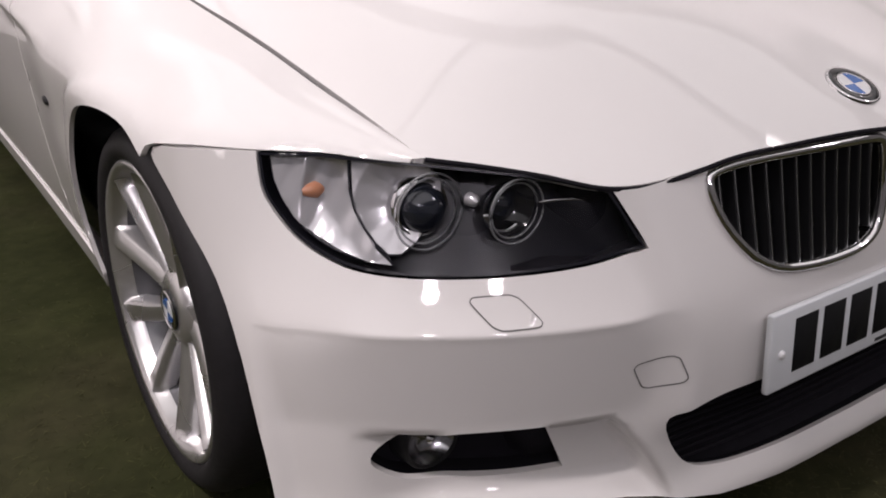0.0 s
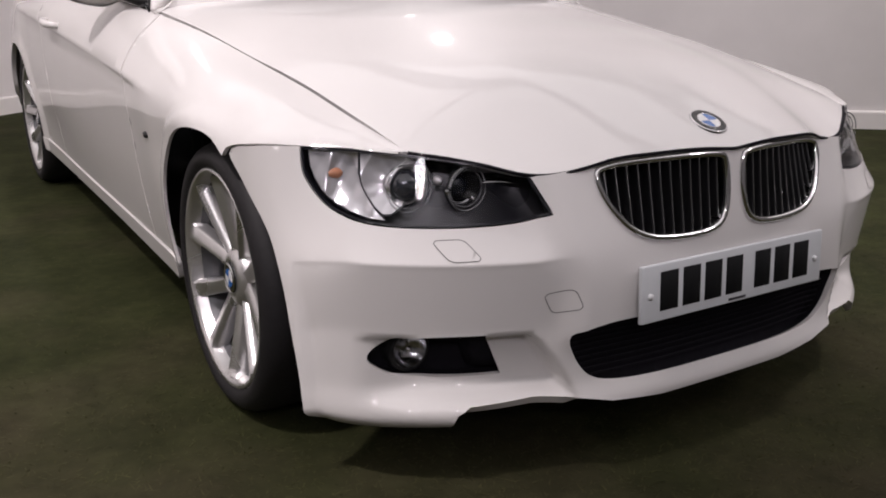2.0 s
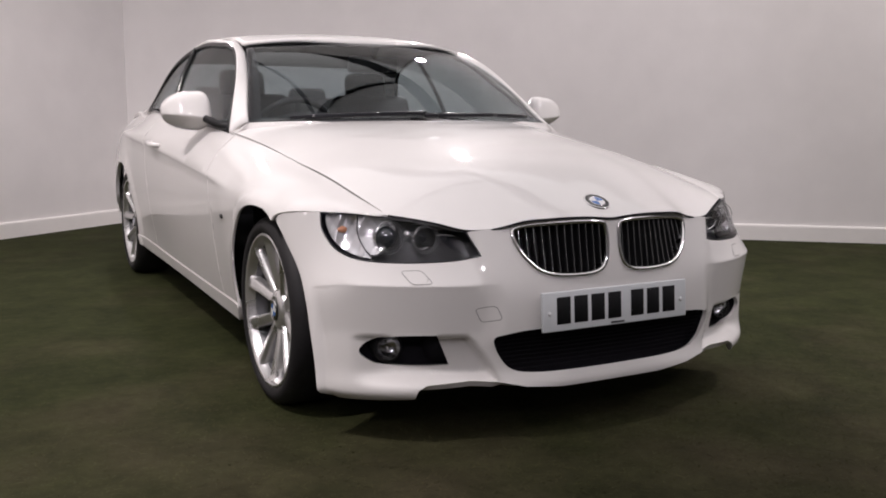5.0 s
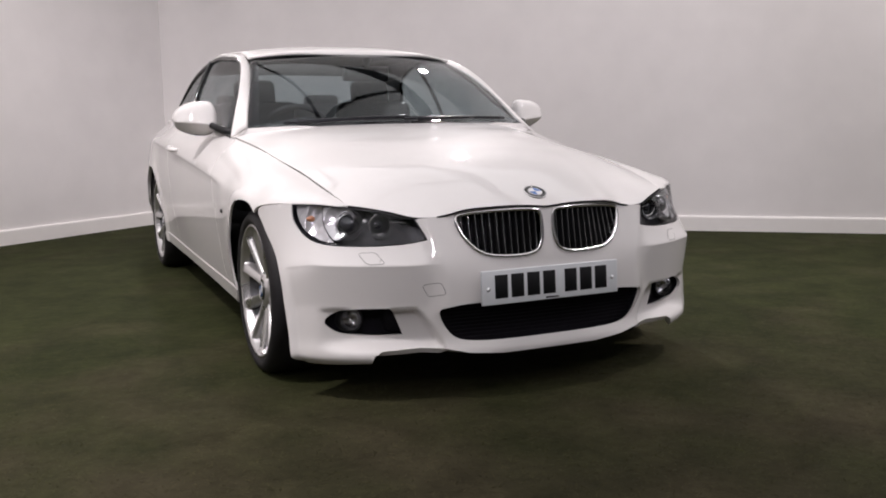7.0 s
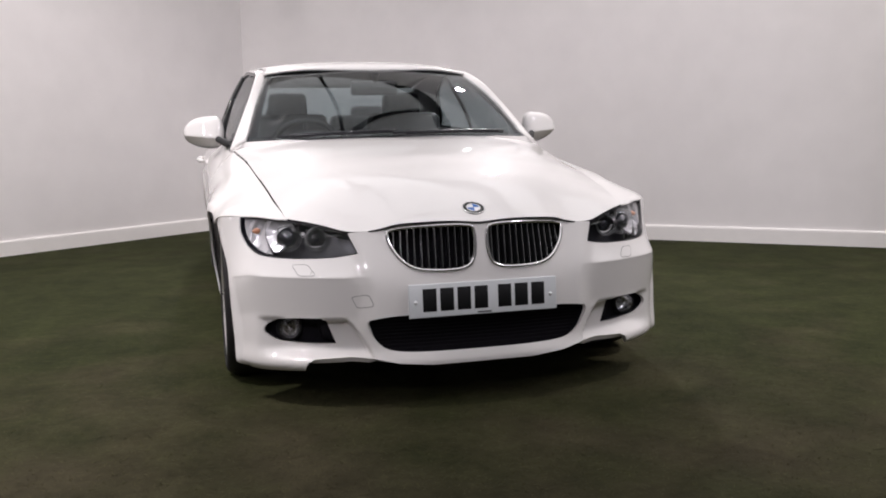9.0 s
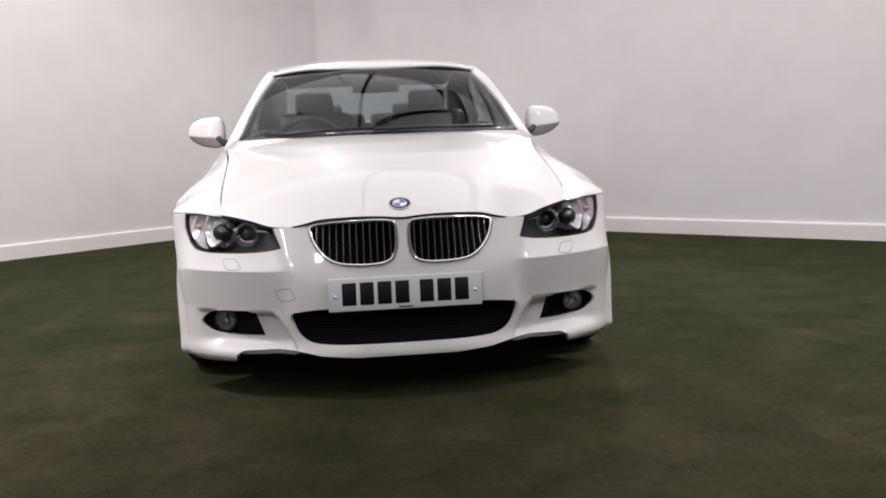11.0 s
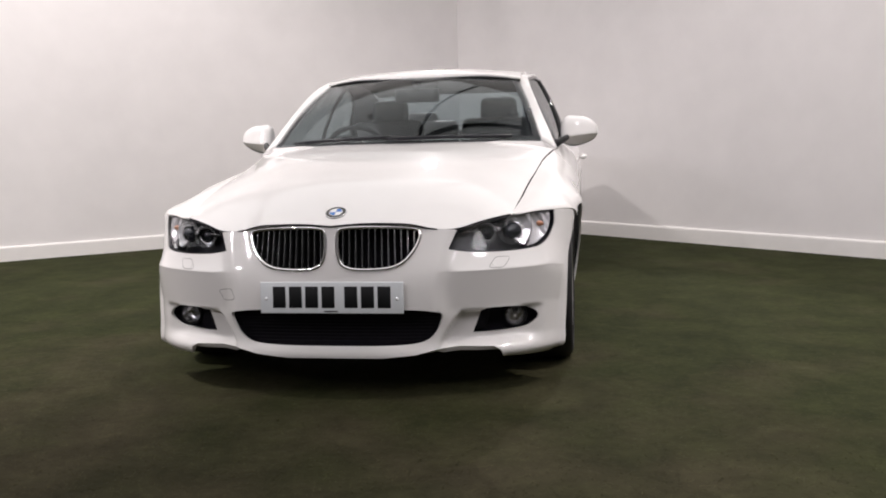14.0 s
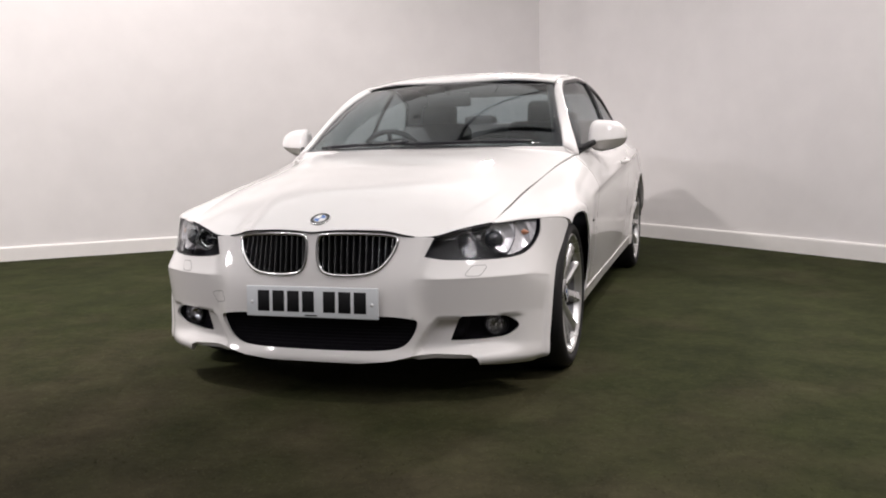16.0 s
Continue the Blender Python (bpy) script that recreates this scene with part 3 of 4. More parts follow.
def spot_lamp(at_, to_):
    """A can-shaped spot lamp with its yoke; its light sits just before the rim."""
    lamp = part("spot_lamp", lathe([(-0.02, 0.066), (-0.02, 0.070), (0.10, 0.070), (0.17, 0.05), (0.18, 0.001)], 24, "z"), board_paint, None)
    lamp.matrix_basis = look(at_, to_)
    part("lamp_rim", lathe([(0.004, 0.068), (-0.022, 0.073), (-0.026, 0.068), (0.004, 0.062)], 24, "z"), chrome, lamp)
    inv = look(at_, to_).inverted()
    part("lamp_stem", tube(np.array([inv @ (Vector(at_) + (Vector(at_) - Vector(to_)).normalized() * 0.12 + Vector((0, 0, k))) for k in (0, 1.4, ROOF + 0.03 - at_[2] - 0.12 * (Vector(at_) - Vector(to_)).normalized().z)]), 0.012, 8), board_paint, lamp)
    return tagged(lamp, "white can-shaped spot lamp hung out of view above the booth, some added as fill", "spot lamp", group="booth spot lamps")


for at_, to_, *_ in SPOTS:
    spot_lamp(Vector(at_) + (Vector(at_) - Vector(to_)).normalized() * 0.12, Vector(to_))


# ---- the car: body panels ----
car = tagged(new("car"), "glossy white two-door coupe with silver alloy wheels on green turf", "car")
front_out = lambda p: np.stack([p[:, 0], np.full(len(p), -0.6), 0 * p[:, 2] + 0.05], -1)
top_out = lambda p: np.broadcast_to(np.array([0, -0.2, 1.0]), p.shape)
side_out = lambda p: np.stack([np.ones(len(p)), 0 * p[:, 0], 0.6 + 0 * p[:, 0]], -1)


def on_nose(rows):
    """Outline rows of (half width, height) as (way along the plan, height)."""
    r = np.array(rows, float)
    return np.stack([np.sign(r[:, 0]) * arc_of(np.abs(r[:, 0])), r[:, 1]], 1)


LAMP = rounded(on_nose([(0.831, 0.655), (0.800, 0.6555), (0.769, 0.655), (0.73, 0.6535), (0.693, 0.651), (0.622, 0.643), (0.553, 0.633), (0.50, 0.620), (0.465, 0.610), (0.428, 0.545), (0.475, 0.536),
                        (0.53, 0.531), (0.625, 0.528), (0.70, 0.529), (0.745, 0.534), (0.777, 0.545), (0.796, 0.556), (0.810, 0.570), (0.821, 0.590), (0.828, 0.612)]), 0.01, 2, keep=(0, 8, 9))
FOG = rounded(on_nose([(0.744, 0.274), (0.724, 0.304), (0.668, 0.322), (0.613, 0.325), (0.55, 0.3255), (0.512, 0.229), (0.587, 0.227), (0.66, 0.228), (0.700, 0.232), (0.722, 0.248)]), 0.01, 2, keep=(4, 5))
KIDNEY = rounded(on_nose([(0.335, 0.608), (0.306, 0.626), (0.175, 0.635), (0.045, 0.635), (0.016, 0.620), (0.017, 0.521), (0.048, 0.477), (0.153, 0.472), (0.250, 0.483), (0.311, 0.543)]), 0.012, 2)
INTAKE_HALF = [(0.0, 0.340), (0.26, 0.334), (0.36, 0.327), (0.405, 0.317), (0.380, 0.258), (0.345, 0.218), (0.29, 0.204), (0.17, 0.199), (0.0, 0.195)]
INTAKE = rounded(on_nose(INTAKE_HALF[1:-1] + [(-s, z) for s, z in reversed(INTAKE_HALF[1:-1])]), 0.012, 2)
flip = lambda h: np.asarray(h)[::-1] * (-1, 1)

# bumper: below lamps, grilles and bonnet, round to the wheel arches
top_half = on_nose([(0.0, 0.632), (0.016, 0.634), (0.334, 0.624), (0.395, 0.616), (0.461, 0.611)])
GAP_LINE = [(0.840, 0.6555), (0.847, 0.652), (0.857, 0.642), (0.8605, 0.633), (0.8615, 0.622)]
arch_rows = []
for az in np.linspace(0.612, 0.140, 16):
    ay = float(knots((0.12, 0.20, 0.30, 0.42, 0.52, 0.58, 0.621), (-0.458, -0.449, -0.430, -0.396, -0.328, -0.268, -0.214), az))
    arch_rows.append((float(np.interp(ay, _ny, _ns)), az))
LOW_HALF = [(0.790, 0.128), (0.71, 0.132), (0.607, 0.140), (0.596, 0.168), (0.575, 0.182), (0.46, 0.190), (0.372, 0.187), (0.30, 0.168), (0.18, 0.156), (0.0, 0.151)]
half = [*top_half[1:]]
k0, k1 = int(np.argmin(np.abs(LAMP - on_nose([(0.465, 0.610)])[0]).sum(1))), int(np.argmin(np.abs(LAMP - on_nose([(0.831, 0.655)])[0]).sum(1)))
half += list(inset(np.array(LAMP), -0.003)[[(k0 + i) % len(LAMP) for i in range((k1 - k0) % len(LAMP) + 1)]])
half += list(on_nose(GAP_LINE)) + list(on_nose([r for r in arch_rows if r[1] > 0.135])) + list(on_nose(LOW_HALF[:-1]))
half = np.array(half)
outline = dense(np.concatenate([half, flip(half)]), 0.014)
belt_a = np.arange(-1.10, 1.101, 0.006)
belt_z = 0.466 - 0.022 * ramp(0.80, 0.98, np.abs(belt_a))
CREASES = [np.stack([belt_a, belt_z + o], 1) for o in (0.0035, 0.0, -0.0035)] + [np.stack([belt_a, 0 * belt_a + z], 1) for z in (0.3225, 0.315, 0.308)]
part("front_bumper", sheet(outline, [inset(KIDNEY, -0.001), inset(flip(KIDNEY), -0.001), FOG, flip(FOG), INTAKE], nose, 0.010, front_out, 0.02, hole_flange=0.012, lines=CREASES), paint, car)

# bonnet
xs = np.linspace(-0.637, 0.637, 61)
front_edge = np.stack([xs, bonnet_front(np.abs(xs)) + 0.002 + 0.002 * ramp(0.30, 0.36, np.abs(xs))], 1)
ys = np.linspace(-0.50, 0.665, 42)
shut = np.stack([knots(SHUT_Y, SHUT_S, ys) - 0.002, ys], 1)
back = np.linspace(0.742, -0.742, 41)
rear_edge = np.stack([back, 0.428 + 0.225 * (back / 0.70) ** 2], 1)
bonnet_outline = dense(np.concatenate([front_edge, shut, rear_edge, (shut * (-1, 1))[::-1]]), 0.03)
part("bonnet", sheet(bonnet_outline, [], bonnet, 0.022, top_out, 0.010), paint, car)


def scuttle(u, w):
    """The painted corner from the bonnet's rear end up to the windscreen's foot."""
    x = 0.36 + 0.40 * u
    k = np.clip(x / 0.69, 0, 1.0)
    low = bonnet(x, 0.405 + 0.225 * (x / 0.70) ** 2) - np.array([0, 0, 0.004])
    out_ = ramp(0.69, 0.76, x)
    top = np.stack([x, 0.400 + 0.235 * k**2, 0.921 - 0.017 * k**2 - 0.040 * out_], -1)
    return low + (top - low) * (w * ramp(0.0, 0.35, u))[..., None]


# black bar laid along the bonnet's front edge in place of the shaded gap
shut_gap_x = np.linspace(-0.633, 0.633, 120)
shut_gap = bonnet(shut_gap_x, bonnet_front(np.abs(shut_gap_x))) + np.array([0, -0.0010, 0.0004])
part("bonnet_shut_gap", tube(shut_gap, 0.0032, 8), void_black, car, "black line drawn for the dark gap at the bonnet's front edge")
scuttle_data = loft(scuttle, np.linspace(0, 1, 25), np.linspace(0, 1, 9), 0.006, np.array([0, 0, -1.0]))
for data in (scuttle_data, mirrored(scuttle_data)):
    part("scuttle_panel", data, paint, car)


def arch_line(k, a0, a1, n, extra=0.0):
    cy, cz, r = ARCHES[k]
    w = np.radians(np.linspace(a0, a1, n))
    y, z = cy + (r + extra) * np.cos(w), cz + (r + extra) * np.sin(w)
    return np.stack([y, flank_v(y, z)], 1)


def door_fold(y0, y1):
    """Rows along the doors' fold."""
    y = np.arange(y0, y1, 0.02)
    zc = knots((0.2, 0.7, 1.6, 2.6), (0.675, 0.715, 0.775, 0.82), y)
    return [np.stack([y, flank_v(y, zc + o)], 1) for o in (0.008, 0.0, -0.010, -0.022)]


def both_sides(name, data, mat, parent=None, label=""):
    return [part(name, d, mat, parent or car, label) for d in (data, mirrored(data))]


# front fender: from the lamp and bumper line to the door
gap_y = np.array([-0.529, -0.50, -0.47, -0.42, -0.36, -0.32, -0.28, -0.245, -0.222, -0.209])
gap_z = np.array([0.6505, 0.654, 0.6565, 0.6575, 0.6575, 0.655, 0.649, 0.642, 0.634, 0.617])
lower = np.stack([gap_y, flank_v(gap_y, gap_z)], 1)
door_front = 0.62
v = np.linspace(0, 0.93, 14)
fender = np.concatenate([[(-0.531, 0.005)], lower, arch_line(0, 115, -12, 26), [(0.40, 0.93)], np.stack([np.full(14, door_front - 0.002) - 0.06 * v[::-1] ** 2, v[::-1]], 1), np.stack([np.linspace(0.60, -0.50, 26), np.zeros(26) + 0.003], 1)])
both_sides("front_fender", sheet(dense(fender, 0.02), [], flank, 0.018, side_out, 0.008, ratio=0.75, lines=door_fold(0.2, 0.6) + [arch_line(0, 118, -12, 90, x) for x in (0.008, 0.024, 0.034, 0.042, 0.052)]), paint)
# door
door_back = 1.98
door = np.concatenate([np.stack([door_front + 0.003 - 0.06 * v**2, v], 1), np.stack([np.linspace(0.6, 1.9, 20), np.full(20, 0.93)], 1), np.stack([door_back + 0.06 * v - 0.1 * v**2, v], 1)[::-1], [(1.4, 0.0), (1.0, 0.0)]])
both_sides("door", sheet(dense(door, 0.04), [], flank, 0.035, side_out, 0.02, ratio=0.75, lines=door_fold(0.63, 1.95)), paint)
# rear quarter panel
quarter = np.concatenate([np.stack([door_back + 0.004 + 0.06 * v - 0.1 * v**2, v], 1), [(2.2, 0.93)], arch_line(1, 205, 20, 30)[::1], [(3.2, 0.9), (3.6, 0.9), (3.7, 0.0), (3.0, 0.0), (2.4, 0.0)]])
both_sides("rear_quarter", sheet(dense(quarter, 0.04), [], flank, 0.035, side_out, 0.02, ratio=0.75, lines=door_fold(2.02, 2.9)), paint)
# side skirt
skirt = [(0.345, 0.935), (0.8, 0.935), (1.6, 0.935), (2.2, 0.935), (2.43, 0.935), (2.40, 1.0), (1.6, 1.0), (0.8, 1.0), (0.36, 1.0)]
both_sides("side_skirt", sheet(dense(skirt, 0.03), [], flank, 0.02, side_out, 0.03, offset=0.005, ratio=0.75), paint)


# ---- greenhouse ----
def screen(u, w):
    """The windscreen: u across (-1 to 1), w from its foot (0) to the roof (1)."""
    w = 0.925 * w
    half = 0.690 + (0.526 - 0.690) * w
    x = u * half
    y = (0.42 + 0.235 * u**2) * (1 - w) + (1.10 + 0.165 * u**2) * w
    z = (0.928 - 0.017 * u**2) * (1 - w) + (1.277 - 0.018 * u**2) * w + 0.035 * np.sin(np.pi * w)
    return np.stack([x, y - 0.02 * np.sin(np.pi * w), z], -1)


ins = np.array([0, 0.6, -0.8])
windscreen = part("windscreen", loft(screen, np.linspace(-1, 1, 41), np.linspace(0, 1, 21), 0.004, ins), screen_glass, car)
windscreen.visible_shadow = False


def roof(u, w):
    """The roof: u across, w from the windscreen to the rear window."""
    half = knots((0, 0.06, 0.5, 1), (0.552, 0.546, 0.556, 0.545), w)
    yf, yr = 1.045 + 0.170 * u**2, 2.50 - 0.12 * u**2
    y = yf + (yr - yf) * w
    zc = knots((1.045, 1.10, 1.20, 1.40, 1.75, 2.15, 2.5), (1.262, 1.287, 1.307, 1.328, 1.342, 1.318, 1.250), y)
    return np.stack([u * half, y, zc - 0.038 * np.abs(u) ** 2.4 - 0.020 * u**2 * np.clip(1 - w / 0.2, 0, 1)], -1)


part("roof", loft(roof, np.linspace(-1, 1, 41), np.linspace(0, 1, 31), 0.012, np.array([0, 0, -1.0])), paint, car)


def frame_rail(t, w):
    """The body frame beside the glass: t from the windscreen's foot over the roof to the tail, w from inside (0) to outside (1)."""
    at = (0, 0.9, 1.1, 1.5, 2, 3, 4, 5)
    a = np.stack([knots(at, q, t) for q in ((0.690, 0.545, 0.535, 0.546, 0.554, 0.545, 0.60, 0.62), (0.655, 1.204, 1.33, 1.53, 1.78, 2.38, 2.9, 3.25), (0.912, 1.222, 1.262, 1.288, 1.304, 1.225, 1.07, 0.965))], -1)
    b = np.stack([knots(at, q, t) for q in ((0.765, 0.605, 0.589, 0.597, 0.606, 0.658, 0.745, 0.66), (0.66, 1.115, 1.235, 1.44, 1.66, 2.14, 2.46, 3.25), (0.866, 1.206, 1.245, 1.270, 1.282, 1.198, 0.968, 0.945))], -1)
    n = np.stack([0.7 + 0 * t, 0 * t, 0.7 + 0 * t], -1)
    return a + (b - a) * w[..., None] + n * (0.003 + 0.006 * np.sin(np.pi * w) ** 0.8)[..., None]


both_sides("roof_pillar", loft(frame_rail, np.linspace(0, 5, 61), np.linspace(0, 1, 9), 0.02, np.array([-0.7, 0, -0.7])), paint)


def side_glass(t, w):
    """A side window: t along the frame above it, w from there down to the door's top."""
    top = frame_rail(t, np.ones_like(t)) + np.array([-0.008, 0, -0.008])
    y = 0.69 + (2.44 - 0.69) * np.clip(t / 4, 0, 1) ** 0.9
    low = flank(y, np.zeros_like(y)) + np.array([-0.012, 0, 0.0])
    p = top + (low - top) * w[..., None]
    return p + np.stack([0.018 * np.sin(np.pi * w), 0 * w, 0 * w], -1)


for sg in (1, -1):
    g = loft(side_glass, np.linspace(0.03, 3.98, 41), np.linspace(0, 1, 11), 0.004, np.array([-1.0, 0, 0]))
    ob = part("side_window", g if sg > 0 else mirrored(g), screen_glass, car)
    ob.visible_shadow = False


def back_glass(u, w):
    x = u * (0.555 + 0.06 * w)
    y = (2.50 - 0.12 * u**2) * (1 - w) + (3.22 - 0.10 * u**2) * w
    return np.stack([x, y, (1.245 - 0.03 * u**2) * (1 - w) + (0.985 - 0.02 * u**2) * w + 0.02 * np.sin(np.pi * w)], -1)


ob = part("rear_window", loft(back_glass, np.linspace(-1, 1, 21), np.linspace(0, 1, 11), 0.004, np.array([0, -0.5, -1.0])), screen_glass, car)
ob.visible_shadow = False


def boot(u, w):
    return np.stack([u * (0.69 - 0.06 * w), 3.13 + 0.62 * w + 0.09 * (1 - u**2), 0.985 - 0.03 * w - 0.03 * u**2], -1)


part("boot_lid", loft(boot, np.linspace(-1, 1, 21), np.linspace(0, 1, 7), 0.02, np.array([0, 0, -1.0])), paint, car)


def tail(u, w):
    return np.stack([u * (0.63 + 0.05 * np.sin(np.pi * w)), 3.84 - 0.10 * u**2 + 0.03 * np.sin(np.pi * w), 0.955 - 0.03 * u**2 - 0.68 * w], -1)


part("rear_bumper", loft(tail, np.linspace(-1, 1, 21), np.linspace(0, 1, 13), 0.02, np.array([0, -1.0, 0])), paint, car)
# dark inner structure that closes the body from within
for nm, size, bev, at_ in (("front_tray", (1.10, 1.1, 0.30), 0.06, (0, -0.08, 0.37)), ("underbody", (1.56, 1.95, 0.24), 0.06, (0, 1.38, 0.36)), ("rear_tray", (1.1, 1.3, 0.5), 0.08, (0, 2.95, 0.50))):
    part(nm, block(size, bev, at_), void_black, car)


def housing(t, w):
    """A wheel housing: an arch over the wheel, open below."""
    ang = np.radians(-8 + 196 * t)
    r = np.where(w < 0.3, 0.08 + w * 0.9, 0.35)
    s = np.where(w < 0.3, 0.58, 0.58 + (w - 0.3) / 0.7 * 0.215)
    return np.stack([s, r * np.cos(ang), 0.318 + r * np.sin(ang)], -1)


for cy in (ARCHES[0][0], ARCHES[1][0]):
    hv, hf = loft(housing, np.linspace(0, 1, 33), np.linspace(0, 1, 11), 0.004, np.array([-0.5, 0, 0.5]))
    both_sides("wheel_housing", (np.asarray(hv) + (0, cy, 0), hf), void_black)


# ---- wheels ----
def spoke_mesh():
    """One of ten spokes: a tapered, ridged arm from the hub to the rim; neighbours lean together in pairs at the hub."""
    rs = np.linspace(0.045, 0.239, 9)
    rows = []
    for r in rs:
        f = (r - 0.045) / 0.194
        ang = np.radians(18 - 7 * (1 - f) ** 1.5)
        c = np.array([np.sin(ang) * r, np.cos(ang) * r])
        side = np.array([np.cos(ang), -np.sin(ang)])
        half = 0.0130 + 0.0105 * f**0.8 + 0.004 * (1 - f) ** 3
        face = 0.046 - 0.036 * f**1.5 - 0.004 * np.sin(np.pi * f)
        for o, h in ((-1, 0.040), (-1, 0.012), (-0.80, 0.007), (0.10, 0.0035), (0.52, 0.0), (0.64, 0.0005), (1, 0.016), (1, 0.040)):
            q = c + side * half * o
            rows.append((face + h, q[0], q[1]))
    return np.array(rows), [tuple(reversed(f)) for f in grid_faces(9, 8)] + [tuple(range(8)), tuple(range(71, 63, -1))]


barrel_grey = material("barrel_grey", (0.10, 0.10, 0.105), 0.4, 0.6, grain=0.1, scale=40)
TYRE = mesh_of("tyre", *lathe([(0.07, 0.244), (0.028, 0.250), (0.010, 0.258), (0.002, 0.268), (0.000, 0.280), (0.004, 0.293), (0.016, 0.306), (0.034, 0.3135), (0.06, 0.316), (0.18, 0.316), (0.205, 0.305), (0.22, 0.27), (0.20, 0.235)], 80), rubber)
BARREL = mesh_of("rim_barrel", *lathe([(0.20, 0.242), (0.10, 0.220), (0.060, 0.225), (0.036, 0.2345)], 80), barrel_grey)
RIM = mesh_of("rim", *lathe([(0.038, 0.233), (0.030, 0.237), (0.016, 0.241), (0.008, 0.247), (0.006, 0.254), (0.010, 0.258), (0.03, 0.255)], 80), alloy)
HUB = mesh_of("hub", *lathe([(0.10, 0.075), (0.052, 0.072), (0.040, 0.058), (0.036, 0.046), (0.035, 0.036), (0.040, 0.034)], 48), alloy)
CAP = mesh_of("centre_cap", *lathe([(0.045, 0.036), (0.033, 0.036), (0.031, 0.033), (0.030, 0.001)], 40), gloss_black)
CAP_RING = mesh_of("cap_ring", *lathe([(0.0305, 0.0345), (0.0290, 0.0335), (0.0285, 0.0315), (0.0302, 0.0305)], 40), chrome)
DISC = mesh_of("brake_disc", *lathe([(0.135, 0.165), (0.118, 0.165), (0.116, 0.163), (0.116, 0.09), (0.10, 0.085), (0.10, 0.02)], 48), steel_dark)
SPOKE_L = mesh_of("spoke", *spoke_mesh(), alloy)
sv, sf = spoke_mesh()
SPOKE_R = mesh_of("spoke", sv * (1, -1, 1), [tuple(reversed(f)) for f in sf], alloy)
BOLT = mesh_of("wheel_bolt", *lathe([(0.060, 0.011), (0.050, 0.011), (0.046, 0.008), (0.046, 0.001)], 10), steel_dark)
blue_paint = material("badge_blue", (0.02, 0.12, 0.42), 0.25, coat=0.8, grain=0.05, scale=60)
badge_white = material("badge_white", (0.75, 0.75, 0.76), 0.3, coat=0.8, grain=0.03, scale=60)


def quadrants(parent, at, radius, mat_pair):
    """Blue and white quarters of a round badge; at: a pose whose z axis points out."""
    for k in range(4):
        w = np.radians(np.linspace(90 * k, 90 * k + 90, 9))
        v = [(0, 0, 0), *[(radius * np.cos(a), radius * np.sin(a), 0) for a in w]]
        n = len(v)
        v += [(x, y, -0.002) for x, y, _ in v]
        f = [tuple(range(n)), tuple(range(2 * n - 1, n - 1, -1))] + [(i, n + i, n + (i + 1) % n, (i + 1) % n) for i in range(n)]
        q = part("badge_quarter", (np.array([at @ Vector(c) for c in v]), f), mat_pair[k % 2], parent, smooth=False)
    return q


WHEEL_FACE = 0.852
for sg in (1, -1):
    for wy, turn_by in ((-0.046, 14), (2.76, 3)):
        wheel = new("wheel")
        wheel.parent = car
        wheel.matrix_basis = Matrix.Translation((sg * (WHEEL_FACE if wy < 1 else WHEEL_FACE - 0.012), wy, 0.305)) @ Matrix.Rotation(math.pi if sg > 0 else 0, 4, "Z") @ Matrix.Rotation(radians(turn_by), 4, "X") @ Matrix.Scale(0.975, 4)
        for nm, me in (("tyre", TYRE), ("rim", RIM), ("rim_barrel", BARREL), ("hub", HUB), ("centre_cap", CAP), ("cap_ring", CAP_RING), ("brake_disc", DISC)):
            part(nm, me, None, wheel)
        quadrants(wheel, Matrix.Translation((0.0292, 0, 0)) @ Matrix.Rotation(radians(-90), 4, "Y"), 0.0215, (blue_paint, badge_white))
        for k in range(5):
            for me in (SPOKE_L, SPOKE_R):
                ob = part("spoke", me, None, wheel)
                ob.matrix_basis = Matrix.Rotation(radians(72 * k), 4, "X")
            ob = part("wheel_bolt", BOLT, None, wheel)
            ob.matrix_basis = Matrix.Rotation(radians(72 * k + 36), 4, "X") @ Matrix.Translation((0, 0, 0.056))

# ---- headlights ----
reflector = material("lamp_reflector", (0.68, 0.665, 0.68), 0.20, 0.6, grain=0.03, scale=9, spread=0.03)
fog_mirror = material("fog_reflector", (0.55, 0.55, 0.57), 0.16, 1.0, grain=0.1, scale=30, spread=0.05)
amber = material("amber_plastic", (0.50, 0.22, 0.12), 0.4, grain=0.1, scale=60)
dark_glass = material("dark_lens", (0.012, 0.014, 0.02), 0.05, coat=1.0, grain=0.05, scale=20, spread=0.02)
clear_ring = material("clear_ring", (0.80, 0.81, 0.83), 0.10, 0.0, grain=0.03, scale=40, spread=0.04, Transmission_Weight=0.85, IOR=1.45)
lamp_black = material("lamp_housing", (0.009, 0.009, 0.013), 0.28, grain=0.1, scale=30, Specular_IOR_Level=0.3)


def ring_at(centre, radius, thick, squash=1.0):
    w = np.linspace(0, 2 * np.pi, 40, endpoint=False)
    return tube(np.array([(centre[0] + radius * np.cos(a) * squash, centre[1], centre[2] + radius * np.sin(a)) for a in w]), thick, 8, True)


def moved(data, by):
    return np.asarray(data[0]) + np.array(by), data[1]


def spot_on(s, z, deep):
    """A point deep behind the nose's skin."""
    p = nose(np.array([float(arc_of(s))]), np.array([z]))[0]
    return p + np.array([-0.35 * deep, deep, 0])


